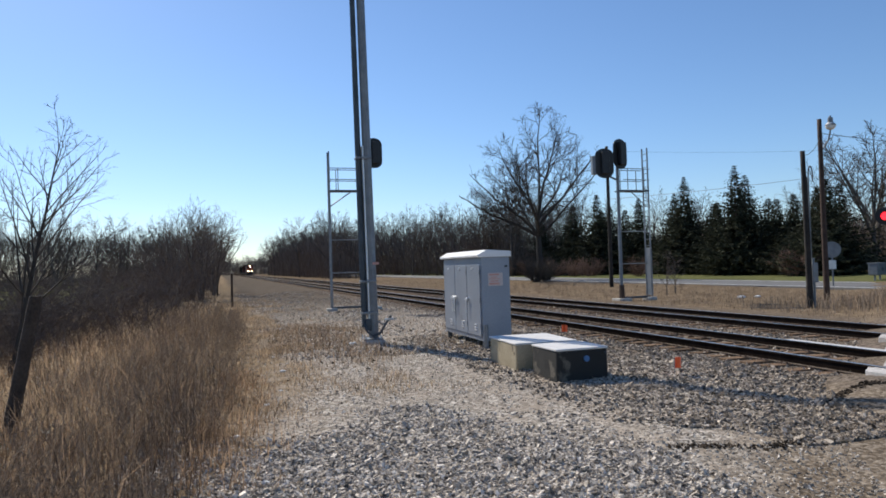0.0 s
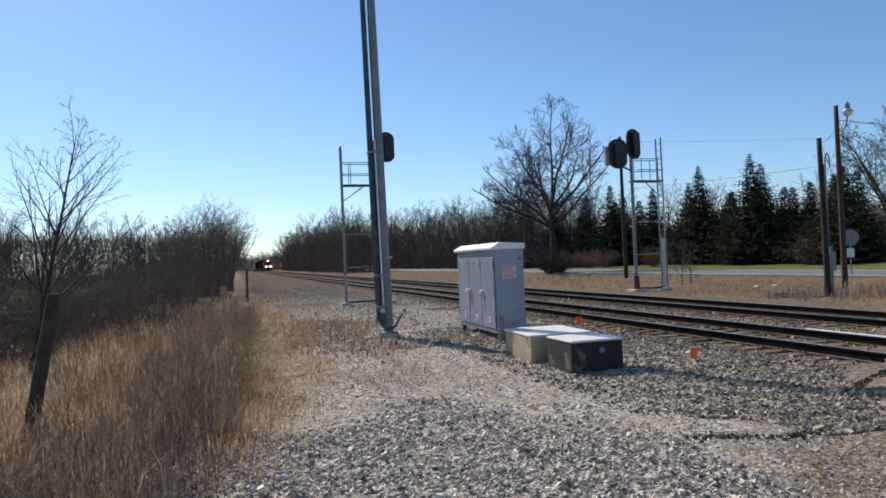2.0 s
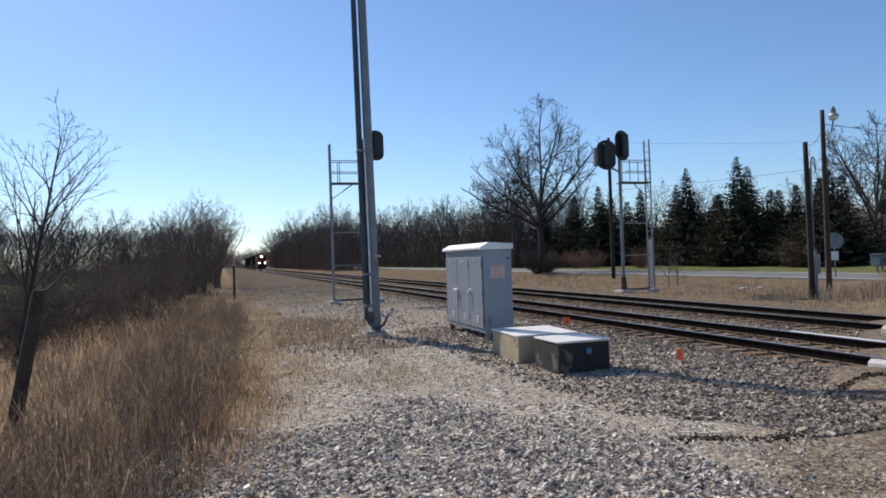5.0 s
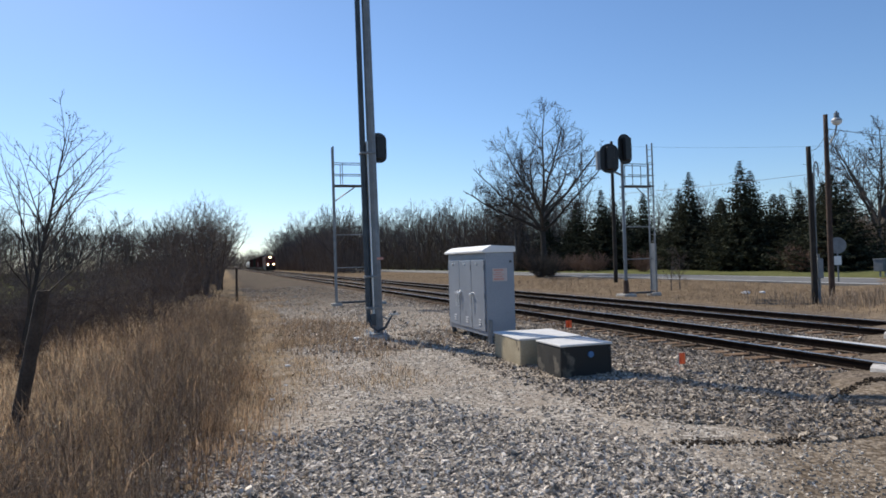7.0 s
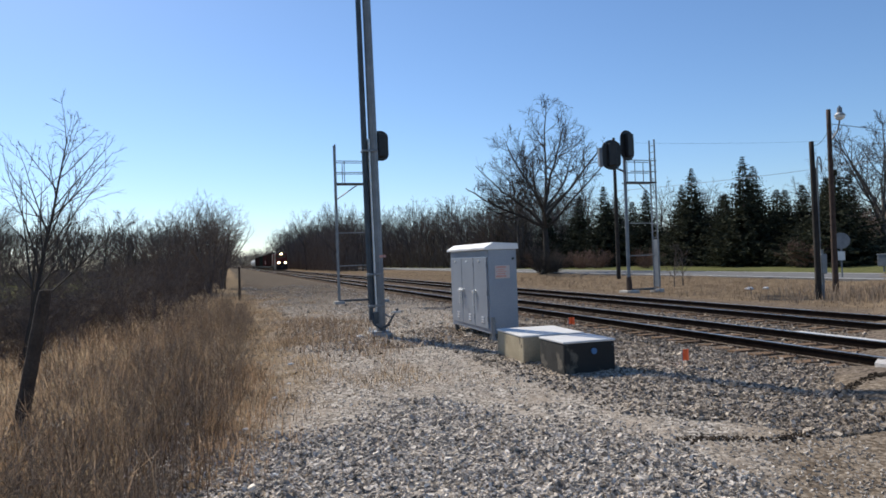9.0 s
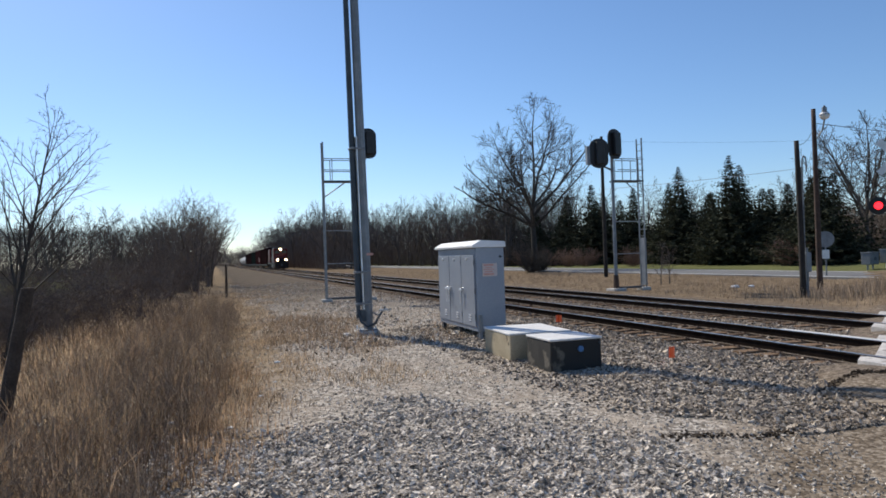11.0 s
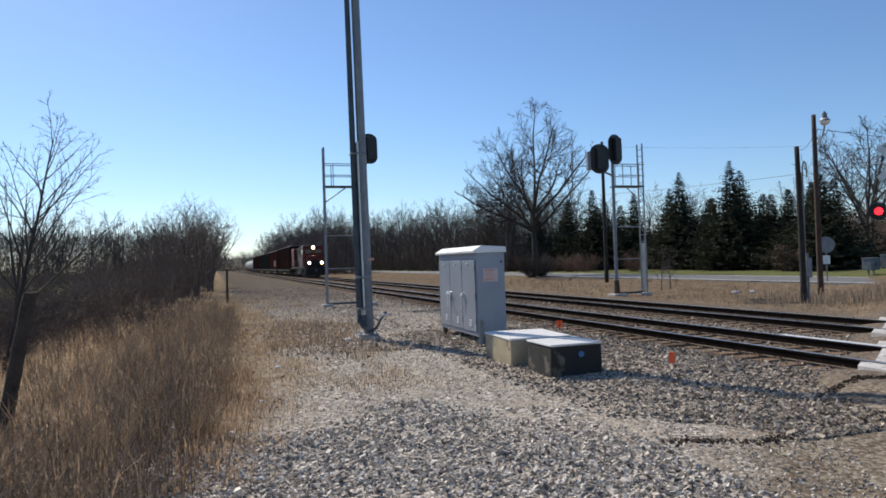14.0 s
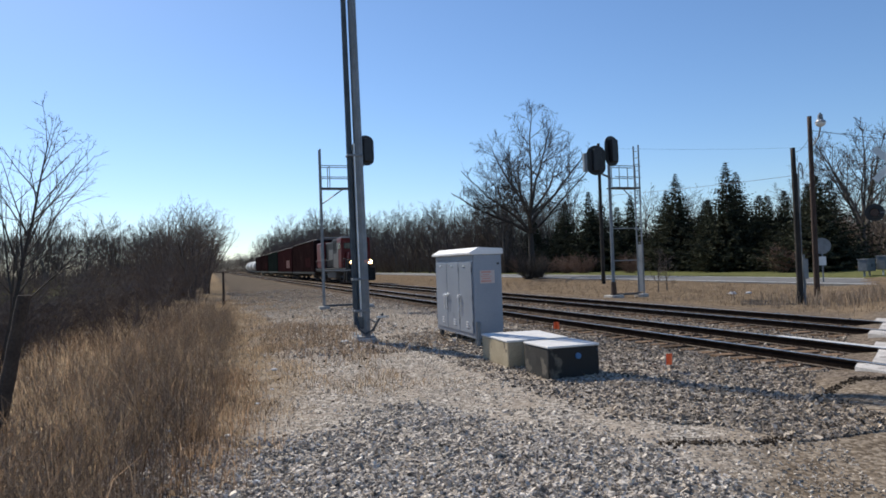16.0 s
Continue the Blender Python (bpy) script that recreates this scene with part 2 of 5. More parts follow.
def ground_material():
    """One sheet: gravel lot, ballast, dry verge, lawn and field, told apart by where they lie, with ragged borders."""
    m = bpy.data.materials.new("ground_cover")
    m.use_nodes = True
    n, l = m.node_tree.nodes, m.node_tree.links
    p = n["Principled BSDF"]
    pos = n.new("ShaderNodeNewGeometry").outputs["Position"]
    xyz = n.new("ShaderNodeSeparateXYZ")
    l.new(pos, xyz.inputs[0])

    def grain(scale, detail=4):
        t = n.new("ShaderNodeTexNoise")
        t.inputs["Scale"].default_value = scale
        t.inputs["Detail"].default_value = detail
        l.new(pos, t.inputs["Vector"])
        return t.outputs["Fac"]

    def calc(op, u, v):
        t = n.new("ShaderNodeMath")
        t.operation = op
        for k, w in enumerate((u, v)):
            if isinstance(w, (int, float)):
                t.inputs[k].default_value = w
            else:
                l.new(w, t.inputs[k])
        return t.outputs[0]

    def step(value, at, soft):
        t = n.new("ShaderNodeMapRange")
        t.inputs["From Min"].default_value, t.inputs["From Max"].default_value = at - soft, at + soft
        l.new(value, t.inputs["Value"])
        return t.outputs[0]

    def ramp(value, stops):
        t = n.new("ShaderNodeValToRGB")
        e = t.color_ramp.elements
        while len(e) < len(stops):
            e.new(0.5)
        for s, (at, c) in zip(e, stops):
            s.position, s.color = at, (*c, 1)
        l.new(value, t.inputs[0])
        return t.outputs[0]

    def over(fac, under, top):
        t = n.new("ShaderNodeMix")
        t.data_type = "RGBA"
        l.new(fac, t.inputs[0])
        l.new(under, t.inputs[6])
        l.new(top, t.inputs[7])
        return t.outputs[2]

    cell = n.new("ShaderNodeTexVoronoi")
    cell.inputs["Scale"].default_value = 22
    l.new(pos, cell.inputs["Vector"])
    pebble = n.new("ShaderNodeSeparateColor")
    l.new(cell.outputs["Color"], pebble.inputs[0])
    broad, mid, fine = grain(0.35, 5), grain(2.2, 6), grain(45, 4)
    gravel = ramp(calc("ADD", calc("MULTIPLY", pebble.outputs[0], 0.6), calc("MULTIPLY", fine, 0.4)),
                  [(0.15, (0.09, 0.077, 0.062)), (0.5, (0.34, 0.30, 0.25)), (0.85, (0.72, 0.65, 0.56))])
    dirt = ramp(calc("ADD", calc("MULTIPLY", fine, 0.6), calc("MULTIPLY", mid, 0.4)),
                [(0.3, (0.19, 0.155, 0.12)), (0.7, (0.52, 0.44, 0.35))])
    lot = over(step(calc("ADD", mid, calc("MULTIPLY", broad, 0.7)), 0.95, 0.16), gravel, dirt)
    ballast = ramp(calc("ADD", calc("MULTIPLY", pebble.outputs[1], 0.6), calc("MULTIPLY", fine, 0.4)),
                   [(0.15, (0.055, 0.043, 0.034)), (0.85, (0.29, 0.24, 0.19))])
    straw = ramp(calc("ADD", calc("MULTIPLY", grain(9, 6), 0.6), calc("MULTIPLY", broad, 0.4)),
                 [(0.3, (0.15, 0.108, 0.068)), (0.7, (0.42, 0.325, 0.21))])
    rough = ramp(calc("ADD", calc("MULTIPLY", grain(5, 7), 0.55), calc("MULTIPLY", mid, 0.45)),
                 [(0.32, (0.075, 0.055, 0.037)), (0.52, (0.20, 0.15, 0.10)), (0.7, (0.36, 0.285, 0.19))])
    lawn = ramp(grain(3, 6), [(0.3, (0.10, 0.110, 0.042)), (0.7, (0.18, 0.18, 0.082))])
    field = ramp(grain(0.6, 6), [(0.35, (0.12, 0.105, 0.05)), (0.65, (0.22, 0.23, 0.09))])
    rag = calc("ADD", calc("MULTIPLY", calc("SUBTRACT", mid, 0.5), 2.6), calc("MULTIPLY", calc("SUBTRACT", broad, 0.5), 3.0))
    x = calc("ADD", xyz.outputs["X"], rag)
    near_y = calc("MULTIPLY", step(xyz.outputs["Y"], 8.0, 6.0), 2.0)
    edge = calc("SUBTRACT", x, near_y)
    soil = ramp(calc("ADD", calc("MULTIPLY", pebble.outputs[2], 0.35), calc("MULTIPLY", calc("ADD", fine, mid), 0.33)),
                [(0.25, (0.075, 0.057, 0.041)), (0.5, (0.21, 0.168, 0.123)), (0.75, (0.42, 0.355, 0.275))])
    side = calc("SUBTRACT", calc("MULTIPLY", calc("SUBTRACT", xyz.outputs["X"], 8.6), 0.65), calc("MULTIPLY", calc("SUBTRACT", xyz.outputs["Y"], 8.1), 0.76))
    lot = over(step(calc("ADD", side, calc("MULTIPLY", rag, 0.5)), -0.6, 0.5), lot, soil)
    # brown-grey ground, its colour darkened for the tiny shadows of stones and grass
    shaded_trackside = ramp(calc("ADD", calc("MULTIPLY", grain(14, 6), 0.55), calc("MULTIPLY", mid, 0.45)),
                     [(0.32, (0.034, 0.027, 0.021)), (0.52, (0.105, 0.086, 0.066)), (0.72, (0.22, 0.183, 0.143))])
    lot = over(calc("MULTIPLY", step(xyz.outputs["Y"], 30.0, 14.0), 0.85), lot, shaded_trackside)
    colour = over(step(edge, -0.6, 0.5), straw, lot)
    colour = over(step(x, 8.3, 0.4), colour, ballast)
    colour = over(step(x, 17.6, 0.8), colour, rough)
    colour = over(step(calc("ADD", xyz.outputs["X"], calc("MULTIPLY", rag, 0.3)), 38.9, 0.3), colour, lawn)
    colour = over(step(x, 56.0, 2.0), colour, field)
    colour = over(step(calc("MULTIPLY", x, -1.0), 13.0, 3.0), colour, field)
    l.new(colour, p.inputs["Base Color"])
    p.inputs["Roughness"].default_value = 0.95
    p.inputs["Specular IOR Level"].default_value = 0.0
    rel = n.new("ShaderNodeBump")
    rel.inputs["Strength"].default_value = 0.6
    rel.inputs["Distance"].default_value = 0.03
    l.new(calc("ADD", calc("MULTIPLY", cell.outputs["Distance"], -0.7), calc("MULTIPLY", fine, 0.6)), rel.inputs["Height"])
    l.new(rel.outputs[0], p.inputs["Normal"])
    return m


# ---- building helpers ----
def box(bm, at, size, bevel=0.0, turn=0.0, top=(1.0, 1.0)):
    """A box round a centre, its upper face scaled by top."""
    made = bmesh.ops.create_cube(bm, size=1.0)["verts"]
    for v in made:
        k = top if v.co.z > 0 else (1.0, 1.0)
        v.co.x *= size[0] * k[0]
        v.co.y *= size[1] * k[1]
        v.co.z *= size[2]
    if bevel:
        edges = list({e for v in made for e in v.link_edges})
        out = bmesh.ops.bevel(bm, geom=edges, offset=bevel, segments=2, affect="EDGES", profile=0.5)
        made = list({v for v in out["verts"]} | {v for v in made if v.is_valid})
    m = Matrix.Translation(at) @ Matrix.Rotation(turn, 4, "Z")
    for v in made:
        v.co = m @ v.co
    return made


def rod(bm, p, q, r, s=None, sides=10, cap=True):
    """A round bar from p to q, r thick at p and s at q."""
    p, q = Vector(p), Vector(q)
    s = r if s is None else s
    turn = (q - p).to_track_quat("Z", "Y").to_matrix().to_4x4()
    bmesh.ops.create_cone(bm, cap_ends=cap, segments=sides, radius1=r, radius2=s, depth=(q - p).length,
                          matrix=Matrix.Translation((p + q) / 2) @ turn)


def loft(bm, points, radii, sides=14):
    """One closed round bar through the points."""
    rings = []
    for c, r in zip(points, radii):
        rings.append([bm.verts.new((c[0] + r * math.cos(2 * math.pi * i / sides), c[1] + r * math.sin(2 * math.pi * i / sides), c[2])) for i in range(sides)])
    for a, b in zip(rings, rings[1:]):
        for i in range(sides):
            j = (i + 1) % sides
            bm.faces.new((a[i], a[j], b[j], b[i]))
    bm.faces.new(rings[0][::-1])
    bm.faces.new(rings[-1])


def wire(bm, points, r, sides=5):
    for p, q in zip(points, points[1:]):
        rod(bm, p, q, r, r, sides, False)


def plate(bm, outline, depth, m):
    """A flat plate of that outline (u, v), depth thick, laid by the matrix m."""
    front = [bm.verts.new(m @ Vector((u, -depth / 2, v))) for u, v in outline]
    back = [bm.verts.new(m @ Vector((u, depth / 2, v))) for u, v in outline]
    bm.faces.new(front)
    bm.faces.new(back[::-1])
    for i in range(len(outline)):
        j = (i + 1) % len(outline)
        bm.faces.new((front[j], front[i], back[i], back[j]))


def mesh_of(name, bm, mat, smooth=False):
    bmesh.ops.recalc_face_normals(bm, faces=bm.faces)
    data = bpy.data.meshes.new(name)
    bm.to_mesh(data)
    bm.free()
    data.materials.append(mat)
    if smooth:
        data.shade_smooth()
    return data


def part(name, bm, mat, parent, label="", smooth=False):
    """ONE mesh object under a thing or a part."""
    ob = new(name, mesh_of(name, bm, mat, smooth))
    ob.parent = parent
    return tagged(ob, label)


def raw(name, verts, faces, mat, parent=None, smooth=False):
    data = bpy.data.meshes.new(name)
    data.from_pydata(verts, [], faces)
    data.materials.append(mat)
    if smooth:
        data.shade_smooth()
    ob = new(name, data)
    if parent:
        ob.parent = parent
    return ob


def thing(name, at, label, category, group="", turn=0.0, kind=""):
    ob = new(name)
    ob.matrix_basis = pose(*at, 0, 0, turn)
    ob.empty_display_size = 0.2
    return tagged(ob, label, category, group, kind)


GROUND_Z = -0.20


def bank(x, y):
    """How far a place lies inside the road's shoulder, which runs askew over the tracks (0 to 1)."""
    side = (x - 8.6) * 0.65 - (y - 8.1) * 0.76 - 0.55 * min(1.0, max(0.0, (x - 8.8) / 0.6))
    k = min(1.0, max(0.0, (side + 0.55) / 1.1)) * min(1.0, max(0.0, (x - 6.7) / 1.3))
    return k * k * (3 - 2 * k)


def height(x, y):
    """The ground's height at a place."""
    z = GROUND_Z
    d = max(0.0, min(1.0, (-0.5 - x) / 7.0))
    z -= 0.35 * d * d * (3 - 2 * d)
    f = max(0.0, min(1.0, (x - 17.5) / 5.0)) * max(0.0, min(1.0, (31.0 - x) / 4.0))
    z -= 0.12 * f
    far = max(0.0, min(1.0, (abs(y) + abs(x) - 20) / 60))
    near_track = 1.0 if 8.4 < x < 17.5 else 0.0
    if not near_track:
        z += 0.06 * noise.noise(Vector((x * 0.35, y * 0.35, 0.0))) + 0.03 * noise.noise(Vector((x * 1.7, y * 1.7, 3.0)))
        z += 0.12 * far * noise.noise(Vector((x * 0.06, y * 0.06, 7.0)))
    z += 0.16 * math.exp(-((x - 2.6) / 0.9) ** 2 - ((y - 19.5) / 2.6) ** 2)
    z += 0.165 * bank(x, y)
    return z


# ---- ground, road, tracks ----
def lines(lo, hi, near_lo, near_hi, fine):
    out, v = [], near_lo
    while v < near_hi:
        out.append(v)
        v += fine
    gap = fine
    while v < hi:
        out.append(v)
        gap *= 1.16
        v += gap
    out.append(hi)
    v, gap = near_lo, fine
    while v > lo:
        gap *= 1.16
        v -= gap
        out.insert(0, max(v, lo))
    return out


def build_ground():
    xs, ys = lines(-1600, 1600, -8, 20, 0.25), lines(-900, 2600, -3, 36, 0.3)
    verts = [(x, y, height(x, y)) for y in ys for x in xs]
    w = len(xs)
    faces = [(j * w + i, j * w + i + 1, (j + 1) * w + i + 1, (j + 1) * w + i) for j in range(len(ys) - 1) for i in range(w - 1)]
    ob = raw("ground", verts, faces, ground_material(), smooth=True)
    tagged(ob, "grey gravel lot with dry grass, ballast and lawn", "ground", kind="structure")


build_ground()


def build_road():
    bm = bmesh.new()
    box(bm, (34.9, 450, -0.19), (6.6, 1900, 0.16), 0.0)
    road = tagged(new("road", mesh_of("road", bm, ASPHALT)), "worn grey asphalt road running beside the tracks", "road", kind="structure")
    for x, w in ((32.0, 0.13), (37.8, 0.13)):
        bm = bmesh.new()
        box(bm, (x, 450, -0.105), (w, 1900, 0.012))
        part("road_line", bm, LINE_PAINT, road, "white edge line")


build_road()
NEAR_TRACK, FAR_TRACK = 10.25, 14.20


def rail_outline():
    return [(-0.07, -0.17), (0.07, -0.17), (0.07, -0.155), (0.013, -0.14), (0.010, -0.05), (0.036, -0.035), (0.036, -0.004),
            (-0.036, -0.004), (-0.036, -0.035), (-0.010, -0.05), (-0.013, -0.14), (-0.07, -0.155)]


def build_track(name, x, label):
    track = thing(name, (x, 0, 0), label, "railway track", "railway tracks", kind="structure")
    for side in (-0.755, 0.755):
        bm = bmesh.new()
        shape = rail_outline()
        a = [bm.verts.new((side + u, -25, v)) for u, v in shape]
        b = [bm.verts.new((side + u, 900, v)) for u, v in shape]
        bm.faces.new(a)
        bm.faces.new(b[::-1])
        for i in range(len(shape)):
            j = (i + 1) % len(shape)
            bm.faces.new((a[i], a[j], b[j], b[i]))
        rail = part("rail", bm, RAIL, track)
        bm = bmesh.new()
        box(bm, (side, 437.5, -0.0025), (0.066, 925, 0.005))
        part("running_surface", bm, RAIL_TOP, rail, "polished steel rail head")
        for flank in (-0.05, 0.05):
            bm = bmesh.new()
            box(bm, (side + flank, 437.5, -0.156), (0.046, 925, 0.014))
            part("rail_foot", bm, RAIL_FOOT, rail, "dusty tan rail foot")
    rng = random.Random(int(x * 10))
    bm = bmesh.new()
    box(bm, (0, 0, 0), (2.6, 0.23, 0.16), 0.012)
    shared = mesh_of("tie", bm, TIE)
    verts, faces = [], []
    y = -6.0
    while y < 380:
        lift, yaw, dx = rng.uniform(-0.012, 0.012), rng.uniform(-0.015, 0.015), rng.uniform(-0.06, 0.06)
        if y < 110:
            ob = new("tie", shared)
            ob.parent = track
            ob.matrix_basis = Matrix.Translation((dx, y, -0.25 + lift)) @ Matrix.Rotation(yaw, 4, "Z")
        else:
            k = len(verts)
            for cz in (-0.33, -0.17):
                verts += [(dx - 1.3, y - 0.11, cz), (dx + 1.3, y - 0.11, cz), (dx + 1.3, y + 0.11, cz), (dx - 1.3, y + 0.11, cz)]
            faces += [(k + 4, k + 5, k + 6, k + 7), (k, k + 1, k + 5, k + 4), (k + 2, k + 3, k + 7, k + 6), (k + 1, k + 2, k + 6, k + 5), (k + 3, k, k + 4, k + 7)]
        y += 0.51
    bm = bmesh.new()
    box(bm, (0, 0, 0), (0.34, 0.19, 0.012), 0.0)
    for px, py in ((-0.12, -0.06), (-0.12, 0.06), (0.12, 0.06), (0.12, -0.06)):
        box(bm, (px, py, 0.014), (0.028, 0.028, 0.022))
    plate_mesh = mesh_of("tie_plate", bm, RUST)
    for ob in [o for o in track.children if o.name.startswith("tie")]:
        if ob.matrix_basis.translation.y < 34:
            for side in (-0.755, 0.755):
                tie_plate = new("tie_plate", plate_mesh)
                tie_plate.parent = ob
                tie_plate.matrix_basis = Matrix.Translation((side - ob.matrix_basis.translation.x, 0, 0.084))
    far = raw("far_ties", verts, faces, TIE, track)
    tagged(far, "weathered wooden ties", kind="stuff")
    return track


build_track("near_track", NEAR_TRACK, "dark rusty rails on weathered wooden ties in ballast")
build_track("far_track", FAR_TRACK, "dark rusty rails on wooden ties farther from the cabinet")


# ---- signal equipment beside the tracks ----
def build_cabinet():
    cab = thing("equipment_cabinet", (5.73, 14.95, height(5.8, 15)), "silver-grey metal signal cabinet with three closed doors and white roof", "cabinet", turn=-1.5)
    d, w, h = 3.05, 0.69, 2.10          # along the track, across it, height of the body
    bm = bmesh.new()
    box(bm, (w / 2, d / 2, 0.16 + (h - 0.16) / 2), (w, d, h - 0.16), 0.015)
    part("body", bm, CAB, cab)
    bm = bmesh.new()
    r = [(-0.09, 0.0), (-0.10, 0.05), (0.12, 0.17), (w + 0.03, 0.13), (w + 0.04, 0.0)]
    front = [bm.verts.new((u, -0.05, h + v)) for u, v in r]
    back = [bm.verts.new((u, d + 0.05, h + v)) for u, v in r]
    bm.faces.new(front)
    bm.faces.new(back[::-1])
    for i in range(len(r)):
        j = (i + 1) % len(r)
        bm.faces.new((front[i], back[i], back[j], front[j]))
    bmesh.ops.bevel(bm, geom=list(bm.edges), offset=0.012, segments=2, affect="EDGES")
    part("roof", bm, WHITE_METAL, cab, "white sloped metal roof")
    for y in (0.10, d - 0.12, d / 2):
        for x in (0.08, w - 0.08):
            bm = bmesh.new()
            box(bm, (x, y, 0.07), (0.10, 0.12, 0.20), 0.006)
            part("leg", bm, STEEL_DARK, cab)
    dw = (d - 0.14) / 3
    for i in range(3):
        y = 0.07 + dw * (i + 0.5)
        grip = y + dw * (-0.40 if i == 2 else 0.40)
        bm = bmesh.new()
        box(bm, (-0.014, y, 0.26 + 0.84), (0.030, dw - 0.03, 1.66), 0.008)
        door = part("door", bm, CAB, cab)
        bm = bmesh.new()
        rod(bm, (-0.03, grip, 1.12), (-0.08, grip, 1.12), 0.034)
        box(bm, (-0.09, grip, 1.10), (0.028, 0.15, 0.05), 0.008)
        box(bm, (-0.085, grip, 0.94), (0.022, 0.034, 0.36), 0.008)
        part("handle", bm, BRIGHT, door, "bright metal handle")
        bm = bmesh.new()
        for z in (0.40, 0.46, 0.52):
            box(bm, (-0.034, y - dw * 0.12, z), (0.02, 0.16, 0.034), 0.005)
        part("vent", bm, BRIGHT, door, "pale louvred vent")
        bm = bmesh.new()
        box(bm, (-0.036, y + dw * 0.05, 1.84), (0.02, 0.11, 0.045), 0.003)
        part("hasp", bm, BRIGHT, door)
        for z in (0.5, 1.1, 1.75):
            bm = bmesh.new()
            rod(bm, (-0.03, 2 * y - grip + (0.09 if i == 2 else -0.09) * dw, z - 0.06), (-0.03, 2 * y - grip + (0.09 if i == 2 else -0.09) * dw, z + 0.06), 0.014)
            part("hinge", bm, GALV, door)
    bm = bmesh.new()
    box(bm, (0.33, -0.006, 1.58), (0.36, 0.010, 0.30), 0.003)
    notice = part("warning_sign", bm, SIGN_PALE, cab, "faded pale notice with red print")
    for k, (z, wd, hh) in enumerate(((1.69, 0.24, 0.04), (1.63, 0.16, 0.022), (1.59, 0.26, 0.022), (1.54, 0.20, 0.03), (1.48, 0.25, 0.05))):
        bm = bmesh.new()
        box(bm, (0.30, -0.013, z), (wd, 0.005, hh))
        part("print_bar", bm, SIGN_RED, notice, "red print")
    bm = bmesh.new()
    rod(bm, (w - 0.09, -0.002, 1.88), (w - 0.09, -0.03, 1.88), 0.028)
    part("knockout", bm, STEEL_DARK, cab)
    bm = bmesh.new()
    rod(bm, (0.05, -0.05, -0.1), (0.05, -0.05, 0.55), 0.05)
    part("conduit", bm, GALV, cab)


build_cabinet()


def build_vault(at, size, turn, body, label, cap):
    v = thing("concrete_box", (at[0], at[1], height(*at)), label, "concrete box", "concrete boxes by the cabinet", turn)
    sx, sy, sz = size
    bm = bmesh.new()
    box(bm, (0, 0, sz / 2 - 0.08), (sx, sy, sz + 0.16), 0.03)
    bmesh.ops.subdivide_edges(bm, edges=list(bm.edges), cuts=3, use_grid_fill=True)
    for w in bm.verts:
        w.co += 0.012 * noise.noise_vector(w.co * 4 + Vector(at + (0,)))
    part("body", bm, body, v)
    bm = bmesh.new()
    box(bm, (0, 0, sz + 0.014), (sx + 0.025, sy + 0.025, 0.036), 0.012)
    part("lid", bm, CONC_TOP, v, cap)
    return v


second = build_vault((5.66, 10.72), (0.94, 0.92, 0.49), 0.0, CONC_DARK, "stained concrete box darkened for shade, with a pale flat lid", "pale grey concrete lid")
bm = bmesh.new()
rod(bm, (0.07, -0.455, 0.34), (0.07, -0.485, 0.34), 0.05, 0.05, 16)
part("blue_tag", bm, BLUE, second, "round blue painted tag")
bm = bmesh.new()
rod(bm, (0.42, -0.455, 0.42), (0.42, -0.50, 0.42), 0.02)
part("lifting_eye", bm, STEEL_DARK, second)
build_vault((5.72, 12.36), (1.20, 1.46, 0.45), -3.0, CONC, "tan concrete box with a pale lid beside the cabinet", "pale grey concrete lid")


